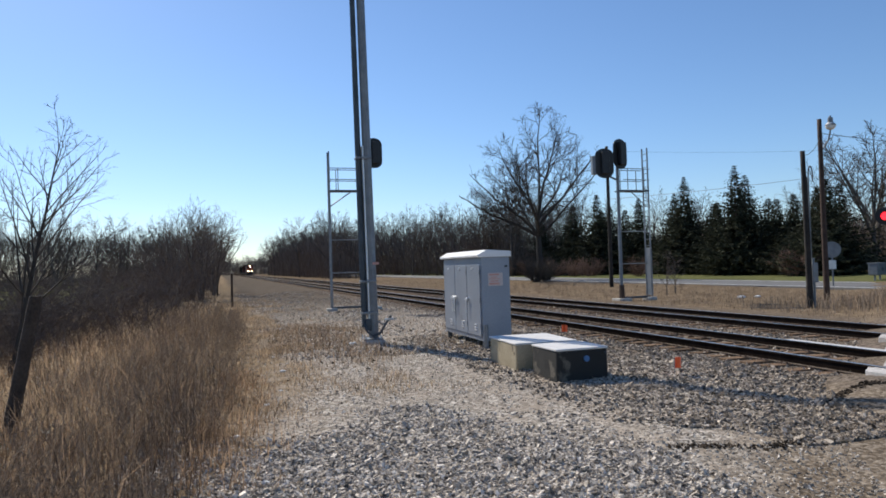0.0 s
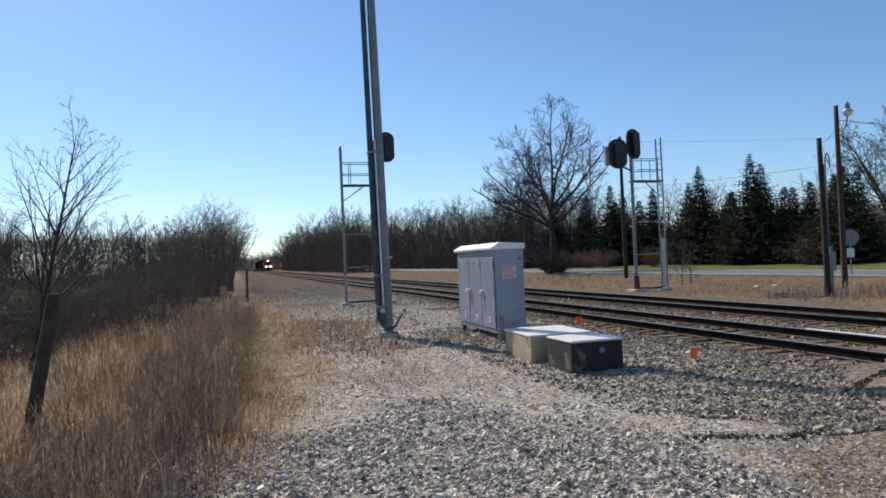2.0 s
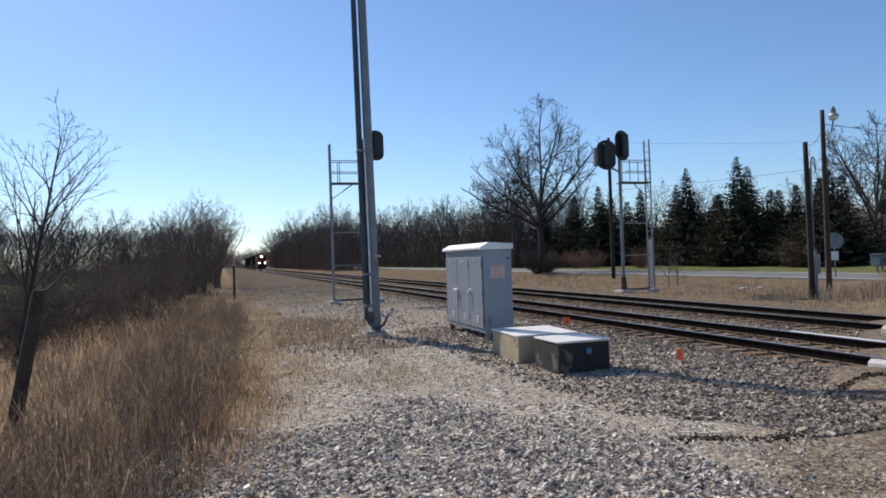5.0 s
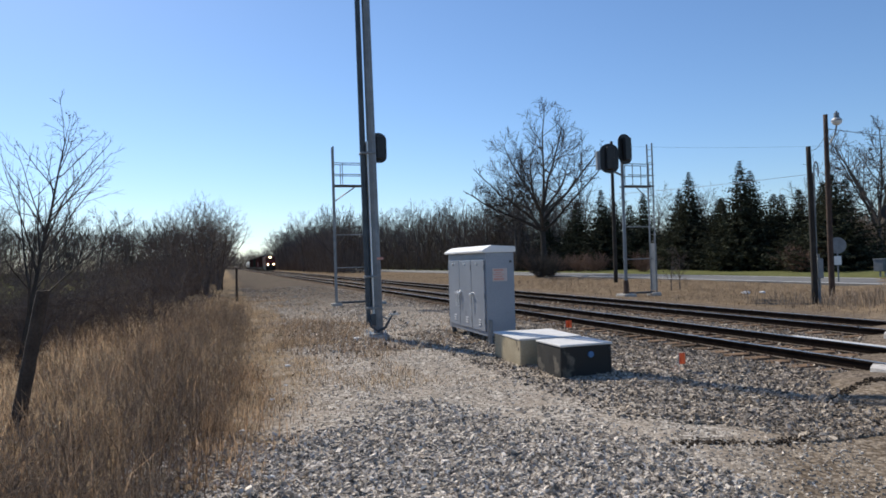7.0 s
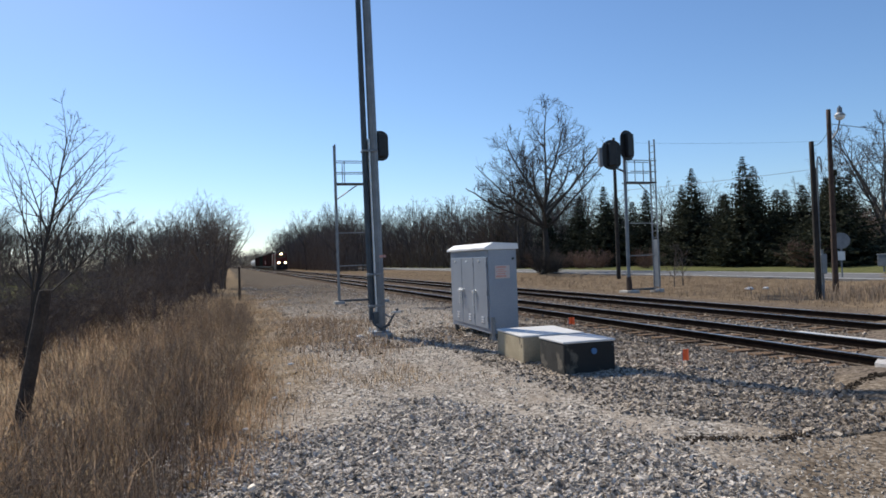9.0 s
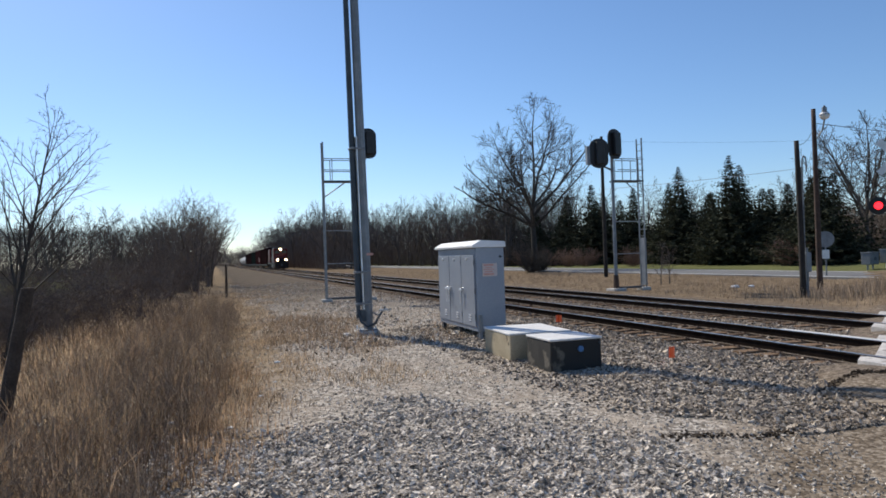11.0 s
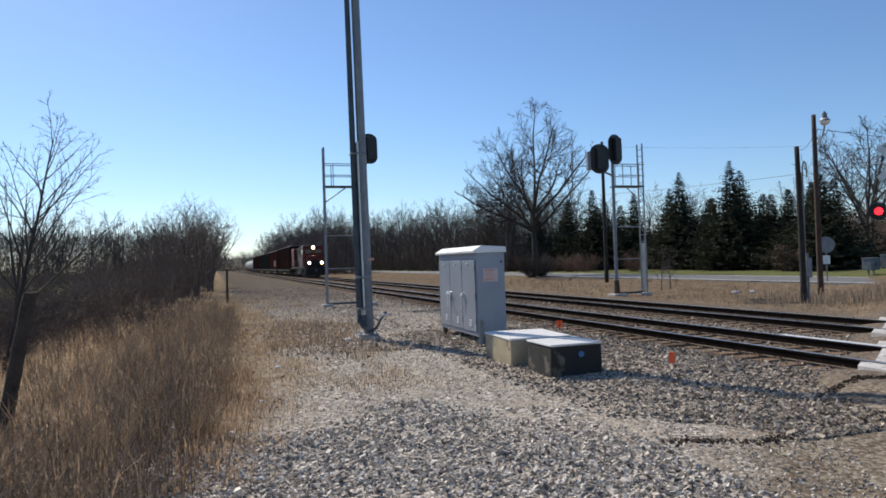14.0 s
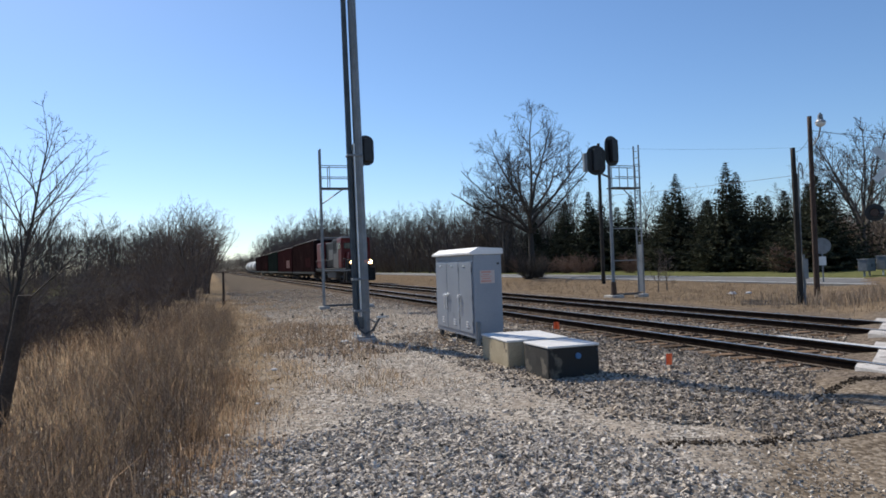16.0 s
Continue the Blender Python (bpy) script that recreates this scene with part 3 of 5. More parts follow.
def build_mast():
    pole = thing("tilting_mast", (3.66, 17.5, height(3.66, 17.5)), "tall galvanised steel tilt-down mast with twin tubes on a concrete footing", "mast")
    bm = bmesh.new()
    box(bm, (0, 0, 0.0), (0.62, 0.62, 0.24), 0.06)
    part("footing", bm, BASE_CONC, pole, "rough concrete footing")
    bm = bmesh.new()
    box(bm, (0, 0, 0.135), (0.50, 0.50, 0.03), 0.006)
    part("base_plate", bm, GALV, pole)
    for x in (-0.2, 0.2):
        for y in (-0.2, 0.2):
            bm = bmesh.new()
            rod(bm, (x, y, 0.14), (x, y, 0.23), 0.022, 0.022, 6)
            part("anchor_bolt", bm, GALV_LIGHT, pole)
    lean = Matrix.Rotation(radians(-0.7), 4, "Y")
    bm = bmesh.new()
    rod(bm, (0.06, 0, 0.15), (0.06, 0, 12.6), 0.125, 0.100, 8)
    bm.transform(lean)
    part("main_tube", bm, GALV, pole, "eight-sided grey steel tube")
    bm = bmesh.new()
    box(bm, (-0.066, -0.03, 2.80), (0.04, 0.20, 4.5), 0.006)
    bm.transform(lean)
    part("channel", bm, GALV_LIGHT, pole, "bright steel channel between the tubes")
    bm = bmesh.new()
    rod(bm, (-0.165, 0.0, 0.75), (-0.165, 0.0, 4.9), 0.085, 0.078, 8)
    rod(bm, (-0.165, 0.0, 4.9), (-0.15, 0.0, 12.4), 0.078, 0.06, 8)
    bm.transform(lean)
    part("tilting_tube", bm, STEEL_DARK, pole, "dark steel tube hung beside the main tube")
    for z in (0.80, 1.6, 4.75):
        bm = bmesh.new()
        box(bm, (-0.045, 0, z), (0.40, 0.28, 0.06), 0.012)
        bm.transform(lean)
        part("clamp", bm, GALV, pole)
    bm = bmesh.new()
    box(bm, (-0.20, -0.03, 0.62), (0.10, 0.14, 0.36), 0.015)
    box(bm, (-0.10, -0.12, 0.50), (0.14, 0.08, 0.30), 0.012)
    part("hinge_block", bm, STEEL_DARK, pole)
    bm = bmesh.new()
    wire(bm, [(-0.22, -0.1, 0.62), (-0.17, -0.2, 0.35), (-0.02, -0.26, 0.22), (0.18, -0.24, 0.30), (0.33, -0.2, 0.52), (0.48, -0.16, 0.70)], 0.028, 6)
    part("crank_arm", bm, STEEL_DARK, pole)
    bm = bmesh.new()
    wire(bm, [(0.13, -0.14, 0.58), (0.26, -0.18, 0.50), (0.38, -0.17, 0.56)], 0.018, 6)
    part("lever", bm, GALV, pole)
    bm = bmesh.new()
    box(bm, (0.42, -0.18, 0.62), (0.26, 0.05, 0.05), 0.01, 0.3)
    part("crank_handle", bm, GALV_LIGHT, pole, "bright steel handle")
    bm = bmesh.new()
    box(bm, (0.12, -0.165, 2.05), (0.16, 0.02, 0.06), 0.004)
    part("tag_plate", bm, SIGN_RED, pole, "small orange tag")


build_mast()


def oval(w, h, n=10, corner=0.8):
    """A rounded upright plate outline: straight sides, round top and bottom."""
    pts, r = [], w / 2
    for k in range(n + 1):
        a = math.pi * k / n
        pts.append((r * math.cos(a), h / 2 - r * corner + r * corner * math.sin(a)))
    for k in range(n + 1):
        a = math.pi + math.pi * k / n
        pts.append((r * math.cos(a), -h / 2 + r * corner + r * corner * math.sin(a)))
    return pts


def build_signal(at, label, heads, ladder_dx, plat_z, ladder_z, mast_z, turn, guard=1):
    s = thing("railway_signal", (at[0], at[1], GROUND_Z), label, "railway signal", "railway signals", turn)
    bm = bmesh.new()
    rod(bm, (0, 0, 0.0), (0, 0, mast_z), 0.085, 0.075, 12)
    part("mast", bm, GALV, s, "grey steel signal post")
    bm = bmesh.new()
    rod(bm, (0, 0, 0.0), (0, 0, 0.75), 0.15, 0.12, 12)
    part("mast_base", bm, RUST, s, "rust-brown flared base")
    for x, w in ((0, 0.7), (ladder_dx, 0.5)):
        bm = bmesh.new()
        box(bm, (x, 0, 0.02), (w, w, 0.18), 0.04)
        part("footing", bm, BASE_CONC, s, "concrete footing")
    bm = bmesh.new()
    box(bm, (ladder_dx / 2, 0, 0.12), (abs(ladder_dx), 0.10, 0.10), 0.01)
    part("tie_bar", bm, STEEL_DARK, s)
    for z in (plat_z,):
        bm = bmesh.new()
        box(bm, (ladder_dx * 0.5, 0, z), (abs(ladder_dx) - 0.05, 0.62, 0.06), 0.006)
        part("platform", bm, STEEL_DARK, s, "dark grated service platform")
    for y in (-0.30, 0.30):
        for z in (0.52, 1.05):
            bm = bmesh.new()
            rod(bm, (0.12 * math.copysign(1, ladder_dx), y, plat_z + z), (ladder_dx, y, plat_z + z), 0.020, sides=6)
            part("guard_rail", bm, GALV, s)
        for k in (0.22, 0.80):
            bm = bmesh.new()
            rod(bm, (ladder_dx * k, y, plat_z), (ladder_dx * k, y, plat_z + 1.05), 0.020, sides=6)
            part("guard_post", bm, GALV, s)
    bm = bmesh.new()
    rod(bm, (ladder_dx, 0.0, plat_z - 0.75), (ladder_dx * 0.45, 0, plat_z), 0.028, sides=6)
    part("brace", bm, GALV, s)
    for y in (-0.19, 0.19):
        bm = bmesh.new()
        box(bm, (ladder_dx, y, ladder_z / 2), (0.07, 0.035, ladder_z), 0.005)
        part("ladder_rail", bm, GALV, s)
    z = 0.35
    while z < ladder_z - 0.1:
        bm = bmesh.new()
        rod(bm, (ladder_dx, -0.19, z), (ladder_dx, 0.19, z), 0.014, sides=6)
        part("rung", bm, GALV, s)
        z += 0.32
    if guard:
        bm = bmesh.new()
        box(bm, (ladder_dx, -0.235, 1.35), (0.06, 0.02, 2.3), 0.006)
        box(bm, (ladder_dx - 0.0, 0.0, 1.35), (0.03, 0.42, 2.3), 0.006)
        part("climb_guard", bm, GALV, s, "plain metal climbing guard")
    for z in (1.75, 3.3):
        bm = bmesh.new()
        rod(bm, (0, 0, z), (ladder_dx, 0, z), 0.022, sides=6)
        part("stay", bm, GALV, s)
    for hx, hz, w, h, yaw in heads:
        place = Matrix.Translation((hx, -0.12, hz)) @ Matrix.Rotation(radians(yaw), 4, "Z")
        bm = bmesh.new()
        plate(bm, oval(w, h), 0.03, place)
        bmesh.ops.bevel(bm, geom=list(bm.edges), offset=0.006, segments=1, affect="EDGES")
        head = part("signal_head", bm, BLACK, s, "black rounded signal target")
        for k in (-0.3, 0.0, 0.3):
            bm = bmesh.new()
            rod(bm, (0, 0.0, k * h), (0, -0.24, k * h - 0.02), 0.115, 0.115, 14, False)
            rod(bm, (0, 0.02, k * h), (0, -0.05, k * h), 0.10, 0.10, 14)
            bm.transform(place)
            part("lamp_hood", bm, BLACK, head)
        bm = bmesh.new()
        box(bm, (0, 0.13, 0), (w * 0.42, 0.22, h * 0.74), 0.03)
        bm.transform(place)
        part("lamp_case", bm, BLACK, head)
        bm = bmesh.new()
        rod(bm, (hx, -0.05, hz - h * 0.35), (0, 0, hz - h * 0.55), 0.05, sides=8)
        part("bracket", bm, GALV, s)
        if hx > 0:
            continue
        bm = bmesh.new()
        box(bm, (w * 0.52, -0.12, -0.08), (0.26, 0.26, h * 0.62), 0.02)
        bm.transform(place)
        part("relay_box", bm, GALV, head, "grey metal box behind the target")
    return s


build_signal((18.30, 29.1), "grey signal post with two black heads, ladder and platform", [(0.10, 7.02, 1.0, 1.46, 195), (-0.80, 6.55, 0.90, 1.42, 165)],
             1.62, 5.05 + 0.2, 7.35, 6.75, 4)
build_signal((6.95, 32.6), "grey signal post with one black head beyond the mast", [(0.22, 7.42, 0.80, 1.45, 190)],
             -1.98, 5.60, 7.45, 7.6, 0, guard=0)


def build_flag(at, lean):
    f = thing("marker_flag", (at[0], at[1], height(*at)), "small orange plastic marker flag on a wire stake", "marker flag", "orange marker flags", lean)
    bm = bmesh.new()
    rod(bm, (0, 0, -0.06), (0.01, 0, 0.30), 0.006, sides=5)
    part("stake", bm, GALV, f)
    bm = bmesh.new()
    pts = [(0.0, 0.0), (0.05, 0.022), (0.10, -0.012), (0.15, 0.008)]
    rows = [[bm.verts.new((0.01 + u, v + o, z)) for u, v in pts for o in (0.0, 0.003)] for z in (0.12, 0.30)]
    for i in range(0, 6, 2):
        for o in (0, 1):
            bm.faces.new((rows[0][i + o], rows[0][i + 2 + o], rows[1][i + 2 + o], rows[1][i + o]))
    for r in rows:
        for i in range(0, 6, 2):
            bm.faces.new((r[i], r[i + 1], r[i + 3], r[i + 2]))
    part("film", bm, ORANGE, f)


build_flag((7.10, 9.80), 10)
build_flag((8.35, 16.2), -30)
build_flag((9.0, 6.9), 40)


# ---- poles and signs beyond the tracks ----
def build_pole(name, at, top, r, lean, mat, label, cat="utility pole"):
    p = thing(name, (at[0], at[1], height(*at)), label, cat)
    bm = bmesh.new()
    us = [k / 9 for k in range(10)]
    loft(bm, [(lean * u * u, 0, -0.3 + (top + 0.3) * u) for u in us], [r * (1 - 0.28 * u) for u in us])
    part("shaft", bm, mat, p, smooth=True)
    return p


dark = build_pole("utility_pole", (21.2, 20.8), 5.97, 0.12, -0.06, WOOD_POLE, "dark weathered wooden pole with a conduit loop")
bm = bmesh.new()
wire(bm, [(0.25, 0.1, 1.9), (0.27, 0.1, 5.1), (0.29, 0.1, 5.30), (0.36, 0.1, 5.42), (0.44, 0.1, 5.36), (0.48, 0.1, 5.15), (0.47, 0.1, 4.85)], 0.028, 7)
part("conduit", bm, GALV, dark, "grey bent conduit")
bm = bmesh.new()
box(bm, (0.33, 0.1, 1.35), (0.26, 0.20, 0.75), 0.02)
rod(bm, (0.33, 0.1, -0.1), (0.33, 0.1, 1.9), 0.05)
part("meter_box", bm, GALV, dark, "grey metal meter box")
bm = bmesh.new()
wire(bm, [(0.20, 0.1, 1.9), (0.20, 0.1, 5.0)], 0.02, 6)
part("cable", bm, WIRE, dark)

lit = build_pole("lamp_pole", (24.88, 23.5), 7.85, 0.125, 0.0, WOOD_POLE_RED, "red-brown wooden pole with a white area lamp", "lamp post")
bm = bmesh.new()
wire(bm, [(0.12, 0, 6.55), (0.34, -0.1, 6.9), (0.40, -0.16, 7.25), (0.40, -0.2, 7.5)], 0.035, 8)
part("lamp_arm", bm, GALV, lit)
bm = bmesh.new()
rod(bm, (0.40, -0.2, 7.56), (0.40, -0.2, 7.70), 0.23, 0.12, 18)
rod(bm, (0.40, -0.2, 7.70), (0.40, -0.2, 7.90), 0.11, 0.10, 14)
rod(bm, (0.40, -0.2, 7.90), (0.40, -0.2, 7.98), 0.05, 0.04, 10)
lamp = part("lamp_head", bm, GALV, lit, "grey lamp head with a white bowl lens")
bm = bmesh.new()
bmesh.ops.create_uvsphere(bm, u_segments=14, v_segments=8, radius=0.21, matrix=Matrix.Translation((0.40, -0.2, 7.54)) @ Matrix.Diagonal((1, 1, 0.85, 1)))
part("lens", bm, LAMP_WHITE, lamp)

build_pole("utility_pole", (27.7, 45.4), 10.5, 0.15, 0.0, WOOD_POLE, "dark weathered wooden pole standing by the road")


def round_sign():
    s = thing("round_sign", (33.0, 30.7, height(33, 30.7)), "round grey back of a road sign on a post", "road sign", turn=-42)
    bm = bmesh.new()
    box(bm, (0, 0, 1.0), (0.07, 0.05, 2.4), 0.005)
    part("post", bm, GALV, s)
    bm = bmesh.new()
    rod(bm, (0, 0.03, 2.15), (0, 0.045, 2.15), 0.46, 0.46, 28)
    part("disc", bm, GALV, s, "round grey sign plate")
    bm = bmesh.new()
    box(bm, (0, -0.03, 1.3), (0.36, 0.02, 0.5), 0.004)
    part("small_plate", bm, GALV_LIGHT, s, "pale small plate")


round_sign()


def build_mailboxes():
    for k, (x, y, w, h, z) in enumerate(((40.2, 34.0, 1.0, 0.75, 0.3), (41.6, 33.8, 1.1, 0.85, 0.35))):
        s = thing("roadside_box", (x, y, height(x, y)), "slate-grey metal roadside box on short posts", "utility box", "roadside boxes", 12)
        bm = bmesh.new()
        box(bm, (0, 0, z + h / 2), (w, 0.6, h), 0.04)
        part("body", bm, BOX_GREY, s)
        bm = bmesh.new()
        box(bm, (0, 0, z + h + 0.02), (w + 0.08, 0.68, 0.06), 0.02)
        part("lid", bm, BOX_GREY, s)
        for px in (-w * 0.3, w * 0.3):
            bm = bmesh.new()
            box(bm, (px, 0, z / 2), (0.09, 0.09, z + 0.1), 0.008)
            part("post", bm, WHITE_METAL if k else GALV, s)
        bm = bmesh.new()
        rod(bm, (0.05, -0.31, z + h * 0.5), (0.05, -0.33, z + h * 0.5), 0.12, 0.12, 14)
        part("dial", bm, STEEL_DARK, s)


build_mailboxes()


FLASHER = []


def build_crossing_signal():
    s = thing("crossing_signal", (22.62, 17.9, GROUND_Z), "level crossing signal with crossbuck boards and red lamps", "crossing signal", turn=-52)
    bm = bmesh.new()
    rod(bm, (0, 0, 0), (0, 0, 5.3), 0.07, 0.06, 12)
    part("post", bm, GALV_LIGHT, s)
    for ang in (45, -45):
        bm = bmesh.new()
        plate(bm, [(-0.8, -0.115), (0.8, -0.115), (0.8, 0.115), (-0.8, 0.115)], 0.02,
              Matrix.Translation((0, 0.09 if ang > 0 else 0.115, 4.88)) @ Matrix.Rotation(radians(ang), 4, "Y"))
        part("crossbuck_board", bm, GALV_LIGHT, s, "grey back of a crossbuck board")
    lamp_z = 3.18
    bm = bmesh.new()
    rod(bm, (-0.75, 0, lamp_z), (0.75, 0, lamp_z), 0.035)
    part("cross_arm", bm, GALV, s)
    for x in (-0.62, 0.62):
        bm = bmesh.new()
        rod(bm, (x, -0.03, lamp_z), (x, 0.0, lamp_z), 0.31, 0.31, 24)
        disc = part("lamp_target", bm, BLACK, s, "round black lamp target")
        bm = bmesh.new()
        rod(bm, (x, -0.03, lamp_z), (x, -0.24, lamp_z), 0.16, 0.16, 18, False)
        part("visor", bm, BLACK, disc)
        bm = bmesh.new()
        rod(bm, (x, 0.0, lamp_z), (x, 0.30, lamp_z), 0.20, 0.17, 18)
        part("lamp_housing", bm, BLACK, disc)
        bm = bmesh.new()
        rod(bm, (x, -0.05, lamp_z), (x, -0.03, lamp_z), 0.14, 0.14, 18)
        part("outer_lens", bm, RED_DARK, disc, "dark red glass")
        if x < 0:
            bm = bmesh.new()
            rod(bm, (0, 0.003, 0), (0, -0.003, 0), 0.135, 0.135, 18)
            lens = part("lens", bm, RED_LAMP, disc, "red glowing lens")
            lens.matrix_basis = Matrix.Translation((x, -0.17, lamp_z))
            FLASHER.append(lens)


build_crossing_signal()


def span(name, p, q, sag, r, mat, label):
    bm = bmesh.new()
    p, q = Vector(p), Vector(q)
    pts = []
    for k in range(15):
        u = k / 14
        c = p.lerp(q, u)
        c.z -= sag * 4 * u * (1 - u)
        pts.append(c)
    wire(bm, pts, r, 5)
    tagged(new(name, mesh_of(name, bm, mat)), label, "overhead wire", "overhead wires")


span("overhead_wire", (24.88, 23.5, 6.95), (60, 24, 8.0), 0.9, 0.014, WIRE, "thin dark overhead wire leaving the lamp pole")
span("overhead_wire", (27.75, 45.4, 6.3), (50.0, 32.0, 8.4), 0.35, 0.016, WIRE_PALE, "pale overhead wire passing behind the wooden poles")
span("overhead_wire", (24.88, 23.5, 6.75), (21.2, 20.8, 5.5), 0.2, 0.010, WIRE, "thin slack wire joining two wooden poles")
span("overhead_wire", (27.75, 45.4, 9.9), (52.0, 31.5, 9.0), 0.45, 0.006, WIRE, "thin dark overhead wire high over the road")


# ---- level crossing ----
def build_crossing():
    c = thing("level_crossing", (0, 0, 0), "worn pale concrete level crossing panels between dark rails", "level crossing")
    for x0, x1, y0 in ((8.98, 9.41, 8.2), (9.60, 10.90, 8.75), (11.10, 11.75, 9.75), (12.7, 13.35, 11.2), (13.55, 14.85, 11.9), (15.05, 15.7, 13.0)):
        w, run, mid, y0 = x1 - x0, 9.0, (x0 + x1) / 2, y0 - 0.18
        bm = bmesh.new()
        k = w * 0.72
        lo = [(-w / 2, -k / 2), (w / 2, k / 2), (w / 2, -run), (-w / 2, -run)]
        a = [bm.verts.new((mid + u, y0 + v, -0.22)) for u, v in lo]
        b = [bm.verts.new((mid + u * 0.985, y0 + v, -0.004)) for u, v in lo]
        bm.faces.new(a)
        bm.faces.new(b)
        for i in range(4):
            j = (i + 1) % 4
            bm.faces.new((a[i], a[j], b[j], b[i]))
        part("panel", bm, PANEL, c)
    bm = bmesh.new()
    box(bm, (11.13, 6.3, -0.06), (0.13, 10.4, 0.12), 0.01)
    part("edge_strip", bm, CONC_TOP, c, "pale strip along the rail")


build_crossing()


# ---- plants ----
def tube(V, F, p, q, r, s, sides):
    ax = (q - p)
    if ax.length < 1e-6:
        return
    side = ax.orthogonal().normalized()
    other = ax.normalized().cross(side)
    k = len(V)
    for c, rad in ((p, r), (q, s)):
        for i in range(sides):
            a = 2 * math.pi * i / sides
            V.append(c + side * (rad * math.cos(a)) + other * (rad * math.sin(a)))
    for i in range(sides):
        j = (i + 1) % sides
        F.append((k + i, k + j, k + sides + j, k + sides + i))


def outside(c, shape):
    """Whether a place lies outside a rounded crown (x, y, z of its middle, half width, half height)."""
    return shape and ((c.x - shape[0]) / shape[3]) ** 2 + ((c.y - shape[1]) / shape[3]) ** 2 + ((c.z - shape[2]) / shape[4]) ** 2 > 1.0


def grow(V, F, rng, p, d, length, r, level, spec, least=0.0035, shape=None):
    """One branch and all that springs from it. spec: per level (children, their length share, spread in degrees, segments).
    A crown's shape, if given, ends the branches near its rounded outline."""
    kids, share, spread, segs, lift, crook, bare = spec[level]
    pts, rad = [p], [r]
    d = d.normalized()
    for k in range(segs):
        d = (d + Vector((rng.gauss(0, crook), rng.gauss(0, crook), rng.gauss(0, crook) + lift))).normalized()
        reach = pts[-1] + d * (length / segs)
        if outside(reach, shape) and (level or reach.z > shape[2]):
            reach = pts[-1] + d * (length / segs) * (0.45 if outside(pts[-1], shape) else 0.7) * rng.uniform(0.5, 1.0)
        pts.append(reach)
        rad.append(r * (1 - 0.80 * (k + 1) / segs))
    sides = (7 if r > 0.1 else 4) if level == 0 else (4 if r > 0.05 else 3)
    if level + 1 >= len(spec):
        side = d.orthogonal().normalized() * rad[0]
        other = d.cross(side)
        n = len(V)
        V.extend((p + side, p - side * 0.5 + other * 0.87, p - side * 0.5 - other * 0.87, pts[-1]))
        F.extend(((n, n + 1, n + 3), (n + 1, n + 2, n + 3), (n + 2, n, n + 3)))
        return
    for k in range(segs):
        tube(V, F, pts[k], pts[k + 1], rad[k], rad[k + 1], sides)
    if level + 1 >= len(spec):
        return
    for k in range(kids):
        u = bare + (1 - bare) * (k + rng.random()) / kids
        i = min(int(u * segs), segs - 1)
        f = u * segs - i
        start = pts[i].lerp(pts[i + 1], f)
        ax = (pts[i + 1] - pts[i]).normalized()
        side = ax.orthogonal().normalized()
        side.rotate(Matrix.Rotation(rng.uniform(0, 2 * math.pi), 3, ax))
        a = radians(spread * rng.uniform(0.7, 1.3))
        way = ax * math.cos(a) + side * math.sin(a)
        size = length * share * (1.15 - 0.65 * u) * rng.uniform(0.75, 1.2)
        if level > 0 and outside(start, shape) and rng.random() < 0.7:
            continue
        grow(V, F, rng, start, way, size, max(least, rad[i] * 0.55), level + 1, spec, least, shape)


def bare_tree(name, seed, tall, r, spec, mat, label, category, group="", lean=(0, 0), stems=1, scatter=0.0, least=0.0035, shape=None):
    """A leafless tree or shrub: trunk and crown as two parts."""
    rng = random.Random(seed)
    t = thing(name, (0, 0, 0), label, category, group)
    V, F = [], []
    for k in range(stems):
        a = 2 * math.pi * k / max(1, stems) + rng.uniform(-0.4, 0.4)
        out = scatter * rng.uniform(0.4, 1.0) if stems > 1 else 0
        way = Vector((lean[0] + out * math.cos(a), lean[1] + out * math.sin(a), 1.0))
        foot = Vector((0.25 * out * math.cos(a), 0.25 * out * math.sin(a), -0.15))
        grow(V, F, rng, foot, way, tall * rng.uniform(0.75, 1.0) if stems > 1 else tall, r, 0, spec, least, shape)
    W, G = [], []
    tube(W, G, Vector((0, 0, -0.3)), Vector((lean[0] * 0.3, lean[1] * 0.3, 0.35)), r * 1.5, r * 1.08, 9)
    raw("trunk", W, G, mat, t, True)
    raw("crown", V, F, mat, t)
    return t


def place(t, at, size, turn, stretch=1.0):
    m = pose(at[0], at[1], height(at[0], at[1]) - 0.05, 0, 0, turn) @ Matrix.Diagonal((size, size, size * stretch, 1))
    return m


#             kids share spread segs lift crook bare
WOODS = [[(10, 0.66, 44, 5, 0.02, 0.05, 0.30), (6, 0.52, 42, 3, 0.10, 0.08, 0.18), (6, 0.55, 36, 1, 0.06, 0.10, 0.10), (0, 0, 0, 1, 0.05, 0.1, 0)],
         [(9, 0.78, 38, 5, 0.02, 0.06, 0.34), (7, 0.50, 40, 3, 0.08, 0.09, 0.18), (6, 0.55, 36, 1, 0.05, 0.12, 0.10), (0, 0, 0, 1, 0.05, 0.1, 0)]]
ROW = [(9, 0.75, 40, 5, 0.02, 0.07, 0.25), (6, 0.50, 42, 3, 0.05, 0.10, 0.10), (7, 0.50, 42, 1, 0.03, 0.12, 0.08), (0, 0, 0, 1, 0.02, 0.1, 0)]
THICKET = [(7, 0.45, 45, 3, 0.03, 0.12, 0.12), (6, 0.50, 45, 2, 0.02, 0.14, 0.1), (0, 0, 0, 2, 0.0, 0.12, 0)]

